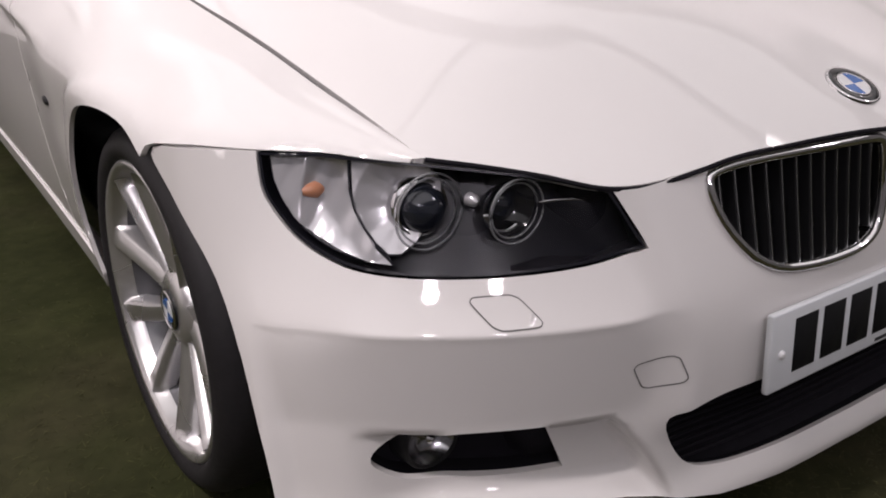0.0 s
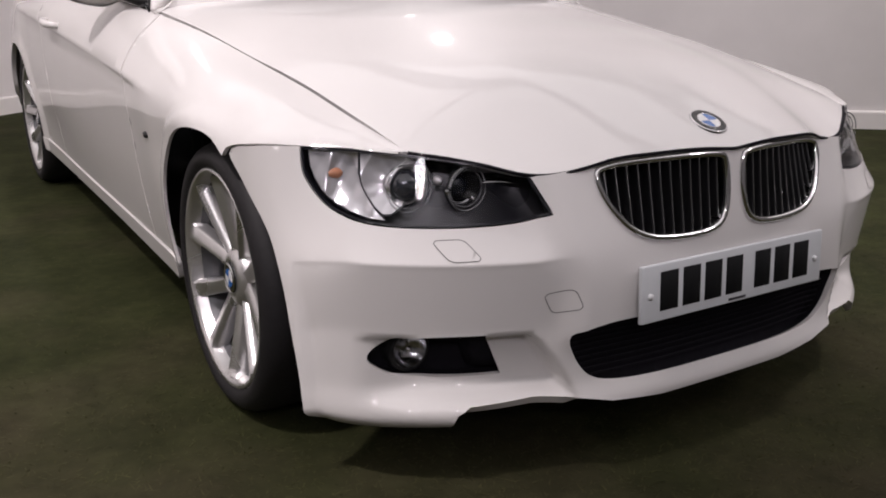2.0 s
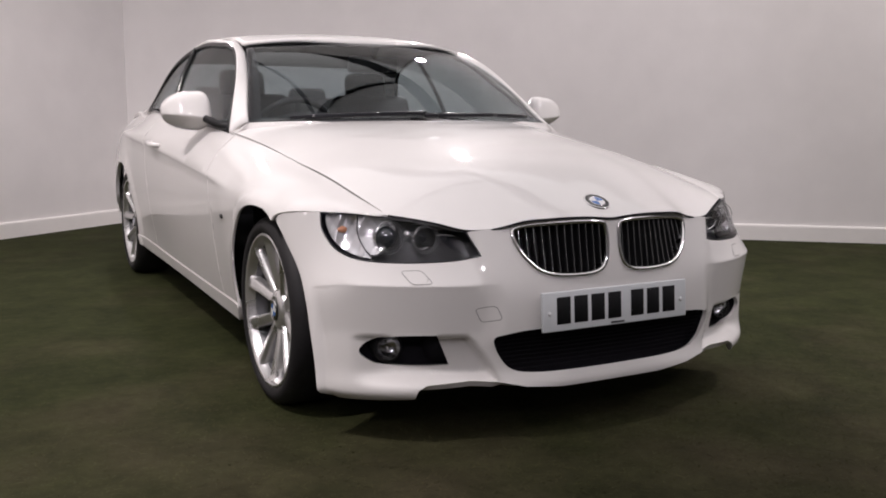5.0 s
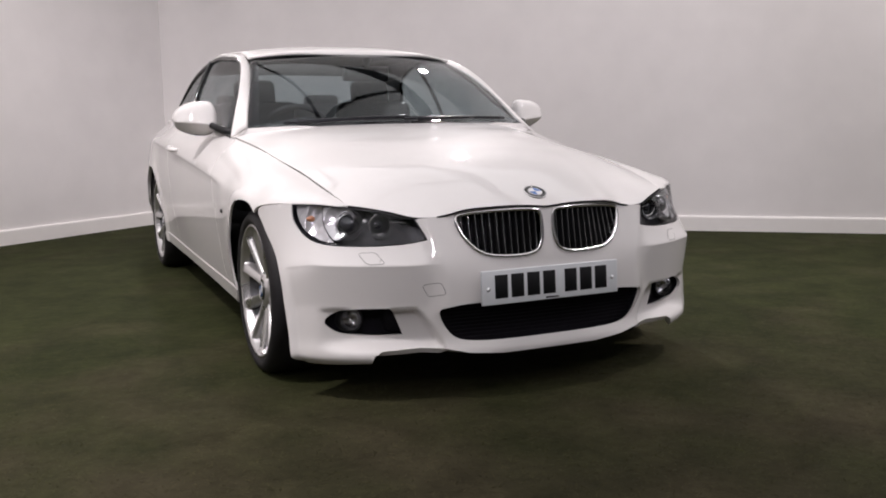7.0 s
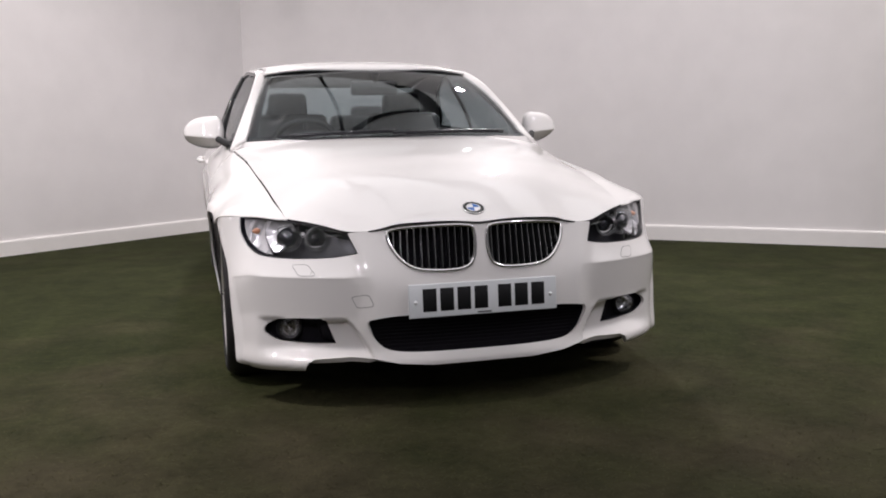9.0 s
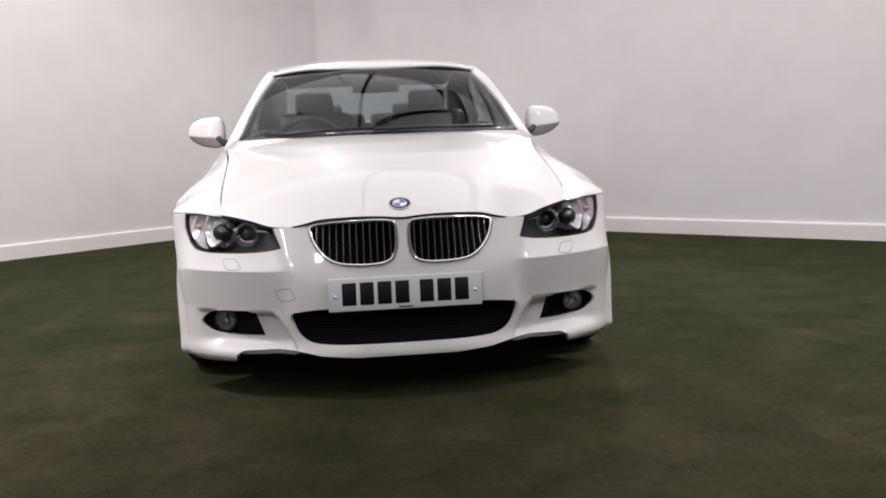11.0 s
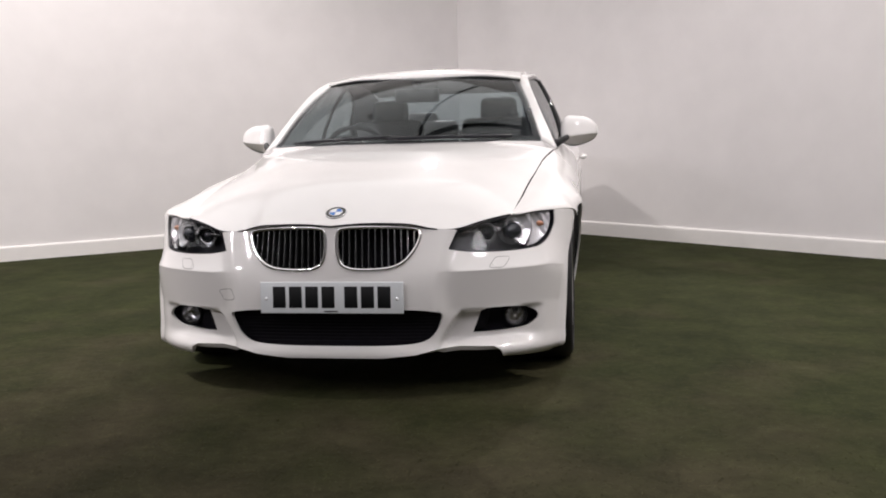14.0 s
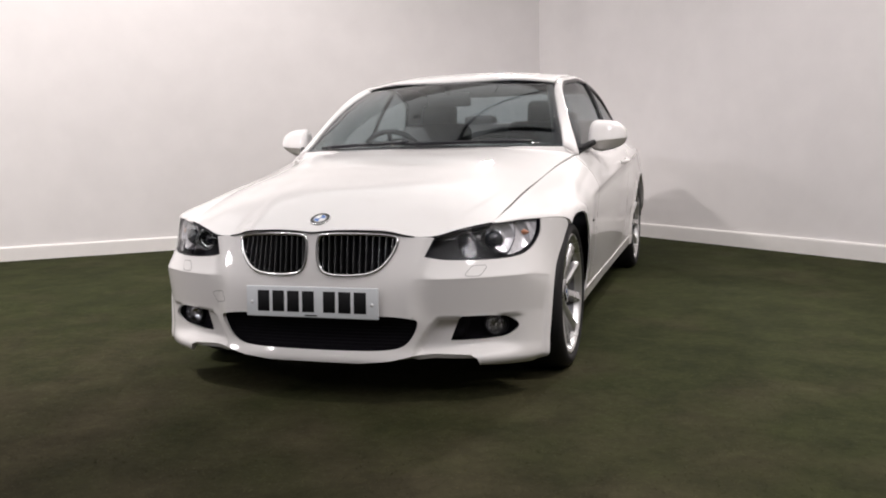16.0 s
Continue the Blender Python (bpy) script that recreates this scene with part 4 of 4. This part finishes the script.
OUTER = rounded(on_nose([(0.826, 0.650), (0.762, 0.650), (0.757, 0.60), (0.735, 0.560), (0.712, 0.536), (0.742, 0.539), (0.775, 0.551), (0.803, 0.572), (0.821, 0.610)]), 0.01, 1, keep=(0, 1, 4))
MIDDLE = rounded(on_nose([(0.758, 0.649), (0.680, 0.6455), (0.655, 0.612), (0.680, 0.560), (0.709, 0.537), (0.733, 0.561), (0.753, 0.60)]), 0.01, 1, keep=(0,))
A_OUT, A_MID = float(arc_of(0.770)), float(arc_of(0.690))


def deeper(a, z, d):
    """The nose's skin moved inwards by d."""
    p = nose(a, z)
    return p + np.stack([-0.45 * d * np.sign(a), 0.9 * d, 0 * d], -1)


def outer_shell(a, z):
    """The indicator's reflector: a trough with shallow upright flutes."""
    return deeper(a, z, 0.012 + 0.024 * np.clip(1 - ((a - A_OUT) / 0.055) ** 2, 0, 1) * np.clip(1 - ((z - 0.60) / 0.07) ** 2, 0, 1) + 0.0016 * np.sin(a * 120) * np.sin(z * 95 + 40 * a))


def bowl_shell(a, z):
    """The main beam's reflector: a bowl round the projector, in broad steps."""
    r = np.hypot(a - A_MID, 1.1 * (z - 0.592))
    w = np.arctan2(z - 0.592, a - A_MID)
    return deeper(a, z, 0.013 + 0.024 * np.clip(1 - (r / 0.085) ** 2, 0, 1) + 0.0022 * np.abs(((w * 14 / (2 * np.pi)) % 1.0) - 0.5))


for sg in (1, -1):
    side = (lambda d: d) if sg > 0 else mirrored
    lamp = part("headlight", side(sheet(inset(LAMP, 0.001), [], nose, 0.02, front_out, -0.070, offset=-0.076)), lamp_black, car, "clear-lensed headlight with twin round lamps in a black housing")
    part("outer_reflector", side(sheet(OUTER, [], outer_shell, 0.0035, front_out, 0.006)), reflector, lamp, "silvered reflector of the outer lamp")
    part("inner_reflector", side(sheet(MIDDLE, [], bowl_shell, 0.004, front_out, 0.008)), reflector, lamp)
    rim_line = inset(OUTER, -0.0015)
    part("reflector_edge", side(tube(nose(rim_line[:, 0], rim_line[:, 1]) + np.array([-0.009, 0.018, 0]), 0.0016, 6, True)), lamp_black, lamp)
    c = spot_on(0.788, 0.607, 0.030)
    bulb = lathe([(-0.014, 0.001), (-0.010, 0.007), (0, 0.011), (0.010, 0.008), (0.018, 0.004)], 20, "x")
    part("indicator_bulb", side(moved(bulb, c)), amber, lamp, "dull orange indicator bulb")
    c = spot_on(0.676, 0.590, 0.034)
    part("projector_lens", side(moved(lathe([(-0.026, 0.001), (-0.022, 0.016), (-0.012, 0.027), (0.0, 0.031), (0.03, 0.031)], 36, "y"), c)), dark_glass, lamp, "dark glass projector lens")
    part("projector_shroud", side(moved(lathe([(0.014, 0.032), (0.000, 0.0325), (-0.002, 0.0345), (0.010, 0.0385), (0.020, 0.0385)], 36, "y"), c)), chrome, lamp)
    ring = part("ring_light", side(moved(ring_at((0, -0.014, 0), 0.0475, 0.0015), c)), clear_ring, lamp, "clear ring round the lamp")
    part("ring_inner_edge", side(moved(ring_at((0, -0.010, 0), 0.0405, 0.0013), c)), clear_ring, ring)
    c = spot_on(0.578, 0.587, 0.034)
    part("beam_bowl", side(moved(lathe([(0.03, 0.001), (0.026, 0.018), (0.014, 0.030), (0.000, 0.037)], 36, "y"), c)), gloss_black, lamp)
    part("beam_lens", side(moved(lathe([(0.006, 0.001), (0.009, 0.012), (0.016, 0.020), (0.026, 0.022)], 32, "y"), c)), dark_glass, lamp)
    # chrome arc added in the shape of a bright glint low in the bowl
    part("beam_glint", side(moved(tube(np.array([(0.031 * np.cos(q), 0.010, 0.031 * np.sin(q)) for q in np.radians(np.linspace(-125, -5, 18))]), 0.0042, 8), c)), chrome, lamp)
    ring = part("ring_light", side(moved(ring_at((0, -0.012, 0), 0.0405, 0.0015), c)), clear_ring, lamp)
    part("ring_inner_edge", side(moved(ring_at((0, -0.008, 0), 0.0345, 0.0011), c)), clear_ring, ring)
    # thin chrome bar added for the sheen reflected along the black bezel
    bar = np.array([spot_on(s, z, 0.018) for s, z in ((0.548, 0.598), (0.53, 0.599), (0.505, 0.598), (0.482, 0.594))])
    part("bezel_sheen_bar", side(tube(bar, 0.0016, 8)), chrome, lamp)
    small = spot_on(0.622, 0.600, 0.026)
    part("small_lamp", side(moved(lathe([(-0.006, 0.001), (-0.002, 0.007), (0.01, 0.009)], 20, "y"), small)), reflector, lamp)
    part("gasket", side(sheet(LAMP, [inset(LAMP, 0.0032)], nose, 0.02, front_out, 0.003, offset=-0.0015)), lamp_black, lamp, "black rubber gasket")
    lens = part("lens", side(sheet(inset(LAMP, 0.004), [], nose, 0.016, front_out, 0.004, offset=-0.002)), lamp_glass, lamp, "clear curved lens")
    lens.visible_shadow = False

# ---- grilles ----
slat_mat = material("slat_black", (0.012, 0.012, 0.013), 0.28, grain=0.1, scale=40, spread=0.04)

slat_edge = material("slat_edge", (0.38, 0.38, 0.39), 0.22, 1.0, grain=0.1, scale=40, spread=0.05)


def span_at(poly, u):
    """The lowest and highest v of an outline at u."""
    p = np.asarray(poly)
    hits = []
    for a, b in zip(p, np.roll(p, -1, 0)):
        if (a[0] - u) * (b[0] - u) <= 0 and a[0] != b[0]:
            hits.append(a[1] + (b[1] - a[1]) * (u - a[0]) / (b[0] - a[0]))
    return min(hits), max(hits)


def slat_data(u):
    """An upright grille bar that follows the nose: a chrome front edge on a black fin."""
    z0, z1 = span_at(inset(KIDNEY, 0.010), u)
    zs = np.linspace(z0, z1, 7)
    verts = []
    for z in zs:
        uv = np.array([[u, z]])
        p, n = nose(uv[:, 0], uv[:, 1])[0], normals(nose, uv)[0]
        n = n if n[1] < 0 else -n
        t = np.array([-n[1], n[0], 0]) / np.hypot(n[0], n[1])
        for o, d in ((-0.0022, 0.045), (-0.0024, 0.010), (-0.0011, 0.0060), (0.0011, 0.0060), (0.0024, 0.010), (0.0022, 0.045)):
            verts.append(p - n * d + t * o)
    return np.array(verts), grid_faces(7, 6)


for sg in (1, -1):
    side = (lambda d: d) if sg > 0 else mirrored
    path = inset(KIDNEY, 0.005)
    skin = nose(path[:, 0], path[:, 1]) + (0, -0.001, 0)
    grille = part("kidney_grille", side(joined(tube(skin, 0.0068, 10, True), sheet(inset(KIDNEY, 0.004), [inset(KIDNEY, 0.0105)], nose, 0.02, front_out, 0.02, offset=-0.003))), chrome, car, "chrome-framed black grille with upright slats")
    part("backing", side(sheet(inset(KIDNEY, 0.002), [], nose, 0.03, front_out, 0, offset=-0.044)), void_black, grille)
    lo, hi = inset(KIDNEY, 0.0105)[:, 0].min(), inset(KIDNEY, 0.0105)[:, 0].max()
    for k in range(12):
        u = lo + (hi - lo) * (k + 0.62) / 12.3
        ob = part("slat", side(slat_data(u)), slat_mat, grille)
        ob.data.materials.append(slat_edge)
        for f in ob.data.polygons:
            f.material_index = 1 if f.index % 5 == 2 else 0

# ---- lower openings ----
part("intake_backing", sheet(inset(INTAKE, -0.004), [], nose, 0.03, front_out, -0.036, offset=-0.044), void_black, car)
mesh_grid = []
for z in np.arange(0.21, 0.335, 0.0125):
    u0, u1 = [f(q[0] for q in INTAKE if abs(q[1] - z) < 0.02) for f in (min, max)]
    us = np.linspace(u0 - 0.01, u1 + 0.01, 40)
    p = nose(us, np.full(40, z)) + np.array([0, 0.030, 0])
    mesh_grid.append(tube(p, 0.0022, 5))
part("intake_grille", joined(*mesh_grid), void_black, car, "black intake grille of thin bars")
for sg in (1, -1):
    side = (lambda d: d) if sg > 0 else mirrored
    fog = part("fog_lamp_surround", side(sheet(inset(FOG, -0.003), [], nose, 0.02, front_out, -0.038, offset=-0.046)), void_black, car)
    c = spot_on(0.674, 0.275, 0.018)
    part("fog_bowl", side(moved(lathe([(0.022, 0.001), (0.018, 0.020), (0.008, 0.031), (-0.002, 0.036)], 32, "y"), c)), fog_mirror, fog)
    part("fog_rim", side(moved(lathe([(0.03, 0.046), (-0.001, 0.043), (-0.005, 0.040), (-0.002, 0.036)], 32, "y"), c)), dark_plastic, fog)
    part("bulb_shield", side(moved(lathe([(-0.004, 0.001), (-0.002, 0.006), (0.004, 0.009), (0.020, 0.010)], 20, "y"), c)), chrome, fog)
    glass = part("fog_lens", side(moved(lathe([(-0.011, 0.001), (-0.010, 0.016), (-0.006, 0.030), (-0.002, 0.037)], 32, "y"), c)), lamp_glass, fog)
    glass.visible_shadow = False

joint_grey = material("joint_grey", (0.16, 0.155, 0.15), 0.7, grain=0.1, scale=40)
# covers in the bumper, each with a fine joint round it
for nm, rows in (("washer_cover", [(0.641, 0.506), (0.590, 0.508), (0.559, 0.474), (0.611, 0.472)]), ("tow_eye_cover", [(0.450, 0.400), (0.391, 0.407), (0.375, 0.369), (0.430, 0.360)])):
    for sg in (1, -1):
        if nm == "tow_eye_cover" and sg > 0:
            continue
        side = (lambda d: d) if sg > 0 else mirrored
        shape = rounded(on_nose(rows), 0.006, 3, cut=0.13)
        part(nm + "_joint", side(sheet(inset(shape, -0.0013), [inset(shape, 0.0006)], nose, 0.02, front_out, 0, offset=0.0005)), joint_grey, car)
        if nm == "washer_cover":
            part(nm, side(sheet(inset(shape, 0.0004), [], nose, 0.012, front_out, 0.0016, offset=0.0012)), paint, car)

# ---- number plate and badge ----
tilt = Matrix.Translation((0, -0.7735, 0.381)) @ Matrix.Rotation(radians(90 - 4), 4, "X")
plate = part("number_plate", block((0.532, 0.114, 0.010), 0.003), plate_white, car, "white number plate")
plate.matrix_basis = tilt @ Matrix.Translation((0, 0, -0.004))
x = -0.219
for k in range(7):
    bar = part("plate_bar", block((0.048, 0.078, 0.0012), 0.0004, segments=1), plate_black, plate, "black bar")
    bar.matrix_basis = Matrix.Translation((x + 0.025, 0.002, 0.0054))
    x += 0.061 + (0.024 if k == 3 else 0)
for sx in (-0.243, 0.243):
    cap = part("screw_cap", lathe([(0.0, 0.0065), (0.003, 0.006), (0.0048, 0.003), (0.005, 0.0002)], 14, "z"), badge_white, plate)
    cap.matrix_basis = Matrix.Translation((sx, -0.004, 0.005))
maker = part("plate_bar", block((0.05, 0.005, 0.0008)), steel_dark, plate)
maker.matrix_basis = Matrix.Translation((0, -0.049, 0.0053))
by = -0.660
h = 0.002
bp = bonnet(np.array([0.0]), np.array([by]))[0]
bn = Vector((0, -(bonnet(np.array([0.0]), np.array([by + h]))[0][2] - bonnet(np.array([0.0]), np.array([by - h]))[0][2]) / (2 * h), 1)).normalized()
at = Matrix.Translation(bp) @ Vector((0, 0, 1)).rotation_difference(bn).to_matrix().to_4x4()
badge = part("badge", (np.array([at @ Vector(v) for v in lathe([(-0.004, 0.041), (0.003, 0.041), (0.005, 0.0395), (0.0045, 0.0375)], 48, "z")[0]]), grid_faces(48, 4, True, False)), chrome, car, "round blue and white badge with a black ring")
part("badge_ring", (np.array([at @ Vector(v) for v in lathe([(0.0044, 0.038), (0.0048, 0.0375), (0.0048, 0.025), (0.004, 0.0245)], 48, "z")[0]]), grid_faces(48, 4, True, False)), gloss_black, badge)
part("badge_rim", (np.array([at @ Vector(v) for v in lathe([(0.004, 0.0255), (0.0056, 0.025), (0.0056, 0.0236), (0.004, 0.0232)], 48, "z")[0]]), grid_faces(48, 4, True, False)), chrome, badge)
quadrants(badge, at @ Matrix.Translation((0, 0, 0.0052)), 0.0236, (blue_paint, badge_white))

# ---- mirrors, handles, trims ----
def cap_shape(u, w):
    """A door mirror's shell: w round it, u from the inner end (0) to the outer tip (1); its lower front is chamfered under a crease."""
    x = 0.778 + 0.192 * u
    k = np.clip(1 - np.abs(2 * u - 1) ** 9, 0, None) ** 0.5
    c, s = np.cos(w), np.sin(w)
    wide = knots((0, 0.25, 0.6, 1), (0.042, 0.056, 0.058, 0.042), u) * k
    up = knots((0, 0.12, 0.4, 0.65, 0.85, 1), (0.060, 0.076, 0.078, 0.070, 0.050, 0.026), u) * k
    down = knots((0, 0.25, 0.6, 1), (0.062, 0.078, 0.072, 0.040), u) * k
    y = wide * np.sign(c) * np.abs(c) ** np.where(c > 0, 0.35, 0.46)
    z = np.where(s > 0, up, down) * np.sign(s) * np.abs(s) ** np.where(s > 0, 0.36, 0.80)
    crease = -0.030 + 0.014 * u
    y = y + np.where(c < 0, np.clip(crease - z, 0, None) * 1.5, 0) * k
    y = y + np.where((c < 0) & (z > crease), (z - crease) * 0.22, 0)
    return np.stack([x, 0.890 + 0.045 * u + y, 0.948 + 0.005 * u + z], -1)


us = 0.5 - 0.5 * np.cos(np.linspace(0, np.pi, 25))
gu, gw = np.meshgrid(us, np.linspace(0, 2 * np.pi, 120, endpoint=False), indexing="ij")
cap_v, cap_f = cap_shape(gu, gw).reshape(-1, 3), grid_faces(25, 120, False, True)
for sg in (1, -1):
    side = (lambda d: d) if sg > 0 else mirrored
    mirror = part("door_mirror", side((cap_v, cap_f)), paint, car, "white door mirror on a black stalk")
    stalk = tube(np.array([(0.735, 0.725, 0.885), (0.765, 0.765, 0.893), (0.79, 0.805, 0.905), (0.81, 0.85, 0.918)]), np.array([0.024, 0.019, 0.016, 0.015]), 12)
    part("mirror_stalk", side(stalk), dark_plastic, mirror)
    face = lathe([(0.0, 0.001), (0.001, 0.052), (-0.006, 0.056)], 32, "y")
    part("mirror_glass", side(moved((np.asarray(face[0]) * (1.35, 1, 1.0), face[1]), (0.872, 0.958, 0.956))), chrome, mirror)
    part("mirror_base", side(loft(lambda a, b: np.stack([0.757 - 0.05 * b - 0.01 * a, 0.672 + 0.13 * a, 0.866 + 0.012 * a + b * 0.10 * a], -1), np.linspace(0, 1, 5), np.linspace(0, 1, 5), 0.012, np.array([1.0, 0, 0.3]))), gloss_black, car)
    hp = flank(np.array([1.60]), np.array([0.28]))[0]
    grip = np.array([flank(np.array([y]), np.array([0.27]))[0] + (o, 0, 0) for y, o in ((1.53, 0.002), (1.55, 0.022), (1.60, 0.03), (1.68, 0.03), (1.73, 0.022), (1.75, 0.002))])
    part("door_handle", side(tube(grip, np.array([0.010, 0.012, 0.013, 0.013, 0.012, 0.010]), 10)), paint, car, "white bar handle")
    rep = flank(np.array([0.40]), flank_v([0.40], [0.570]))[0]
    rv, rf = lathe([(0.006, 0.0005), (0.004, 0.010), (-0.004, 0.014)], 16, "x")
    part("side_indicator", side(((rv * (1, 1.9, 0.75)) + rep, rf)), dark_plastic, car, "small dark side indicator")


# ---- glass trims, wipers ----
def ring_rows(n, t=0.045):
    a = np.linspace(-1, 1, n)
    return np.concatenate([np.stack([a, 0 * a], 1), np.stack([np.ones(n // 2), np.linspace(0, 1, n // 2)], 1)[1:], np.stack([a[::-1], 0 * a + 1], 1)[1:], np.stack([-np.ones(n // 2), np.linspace(1, 0, n // 2)], 1)[1:-1]])


edge = ring_rows(40)
hole = np.stack([edge[:, 0] * 0.94, 0.035 + edge[:, 1] * 0.935], 1)
part("screen_border", sheet(edge, [hole], screen, 0.08, top_out, 0.0, offset=-0.006, ratio=0.9), void_black, windscreen, "black border band")


def cowl(u, w):
    p = screen(u, 0 * w)
    return p + np.stack([0 * u, -0.05 * w - 0.005, -0.016 - 0.008 * w], -1)


part("cowl", loft(cowl, np.linspace(-0.50, 0.50, 31), np.linspace(-0.4, 1, 5), 0.02, np.array([0, 0, -1.0])), dark_plastic, car)
for u0, u1 in ((-0.80, -0.04), (-0.06, 0.80)):
    wiper = part("wiper", tube(np.array([screen(np.array(u0 + (u1 - u0) * k), np.array(0.006 + 0.022 * k)) + (0, -0.012, 0.006) for k in np.linspace(0, 1, 14)]), 0.0075, 8), lamp_black, car, "black wiper blade")
    part("wiper_arm", tube(np.array([screen(np.array(u0 + (u1 - u0) * k), np.array(0.002 + 0.030 * k)) + (0, -0.022, 0.006) for k in np.linspace(0.1, 0.62, 9)]), np.linspace(0.011, 0.007, 9), 8), lamp_black, wiper)
for sg in (1, -1):
    side = (lambda d: d) if sg > 0 else mirrored
    ts = np.linspace(0.03, 3.98, 50)
    line = side_glass(ts, 0 * ts) + (0.004, 0.006, -0.006)
    part("window_trim", side(tube(line, 0.0115, 8)), gloss_black, car, "black strip round the side window")
    low = side_glass(ts, 0 * ts + 1) + (0.012, 0, 0.004)
    part("window_trim", side(tube(low, 0.008, 8)), gloss_black, car)
    post = np.array([side_glass(np.array(2.35 - 0.10 * k), np.array(k)) + (0.004, 0, 0) for k in np.linspace(0, 1, 9)])
    part("centre_post", side(tube(post, 0.012, 8)), gloss_black, car)

# ---- the cabin ----
leather = material("dark_leather", (0.020, 0.019, 0.022), 0.5, grain=0.2, scale=60, bump=0.0008)
trim_grey = material("cabin_plastic", (0.028, 0.027, 0.030), 0.6, grain=0.15, scale=80, bump=0.0005)
lining = material("grey_headlining", (0.22, 0.21, 0.21), 0.9, grain=0.1, scale=90)


def cushion(size, at, turn=(0, 0, 0), bevel=0.05):
    bm = block(size, bevel, segments=4)
    bmesh.ops.transform(bm, matrix=pose(*at, *turn), verts=bm.verts)
    return bm


for sx in (-0.355, 0.355):
    seat = part("front_seat", cushion((0.50, 0.52, 0.16), (sx, 1.50, 0.50)), leather, car, "dark leather front seat")
    part("backrest", cushion((0.46, 0.14, 0.58), (sx, 1.82, 0.76), (-16, 0, 0), 0.06), leather, seat)
    part("headrest", cushion((0.235, 0.10, 0.20), (sx, 1.945, 1.072), (-12, 0, 0), 0.049), leather, seat)
    for px_ in (-0.05, 0.05):
        part("headrest_post", tube(np.array([(sx + px_, 1.92, 0.96), (sx + px_, 1.945, 1.05)]), 0.006, 8), chrome, seat)
rear = part("rear_seat", cushion((1.16, 0.48, 0.20), (0, 2.35, 0.52)), leather, car, "dark leather rear bench")
for sx in (-0.30, 0.30):
    part("backrest", cushion((0.56, 0.14, 0.55), (sx, 2.66, 0.78), (-22, 0, 0), 0.05), leather, rear)
    part("headrest", cushion((0.24, 0.09, 0.12), (sx, 2.78, 1.05), (-10, 0, 0), 0.04), leather, rear)
part("parcel_shelf", block((1.16, 0.45, 0.03), 0.01, (0, 3.0, 0.965)), trim_grey, car)
part("cabin_floor", block((1.42, 2.6, 0.06), 0.02, (0, 1.75, 0.30)), trim_grey, car)
part("bulkhead", block((1.38, 0.05, 0.50), 0.02, (0, 0.62, 0.60)), trim_grey, car)


def dash(u, w):
    x = u * 0.66
    y = 0.47 + 0.20 * u**2 + w * (0.50 - 0.16 * u**2)
    hump = 0.045 * np.exp(-((x + 0.36) / 0.16) ** 2) * ramp(0.35, 0.8, w)
    return np.stack([x, y, 0.895 + 0.02 * np.sin(np.pi * w) - 0.16 * ramp(0.8, 1.0, w) + hump], -1)


part("dashboard", loft(dash, np.linspace(-1, 1, 41), np.linspace(0, 1, 17), 0.03, np.array([0, 0, -1.0])), trim_grey, car, "dark dashboard")
axis = Matrix.Translation((-0.36, 1.10, 0.835)) @ Matrix.Rotation(radians(-66), 4, "X")
w = np.linspace(0, 2 * np.pi, 40, endpoint=False)
wheel_pts = np.array([axis @ Vector((0.185 * np.cos(a), 0.185 * np.sin(a), 0)) for a in w])
steering = part("steering_wheel", tube(wheel_pts, 0.015, 10, True), leather, car, "black leather steering wheel")
part("airbag_pad", (np.array([axis @ Vector(v) for v in lathe([(-0.04, 0.06), (0.01, 0.065), (0.02, 0.05), (0.022, 0.001)], 24, "z")[0]]), grid_faces(24, 4, True, False)), leather, steering)
for ang in (0, 180, 270):
    c, s = np.cos(np.radians(ang)), np.sin(np.radians(ang))
    part("wheel_spoke", tube(np.array([axis @ Vector((c * r, s * r, 0)) for r in (0.05, 0.12, 0.182)]), 0.013, 8), leather, steering)
part("rear_view_mirror", cushion((0.245, 0.03, 0.075), (0, 1.02, 1.165), (10, 0, 0), 0.014), dark_plastic, car, "black interior mirror")
part("mirror_stem", tube(np.array([(0, 1.01, 1.19), (0, 1.00, 1.215), (0, 1.00, 1.236)]), np.array([0.012, 0.016, 0.03]), 10), dark_plastic, car)
part("headlining", loft(lambda u, w: roof(u * 0.97, 0.06 + 0.92 * w) - np.array([0, 0, 0.022]), np.linspace(-1, 1, 21), np.linspace(0, 1, 15), 0.006, np.array([0, 0, -1.0])), lining, car)
for sg in (1, -1):
    side = (lambda d: d) if sg > 0 else mirrored
    part("door_card", side(loft(lambda a, b: flank(0.72 + 1.8 * a, 0.02 + 0.8 * b) - np.array([0.06, 0, 0]), np.linspace(0, 1, 25), np.linspace(0, 1, 9), 0.01, np.array([-1.0, 0, 0]))), trim_grey, car)
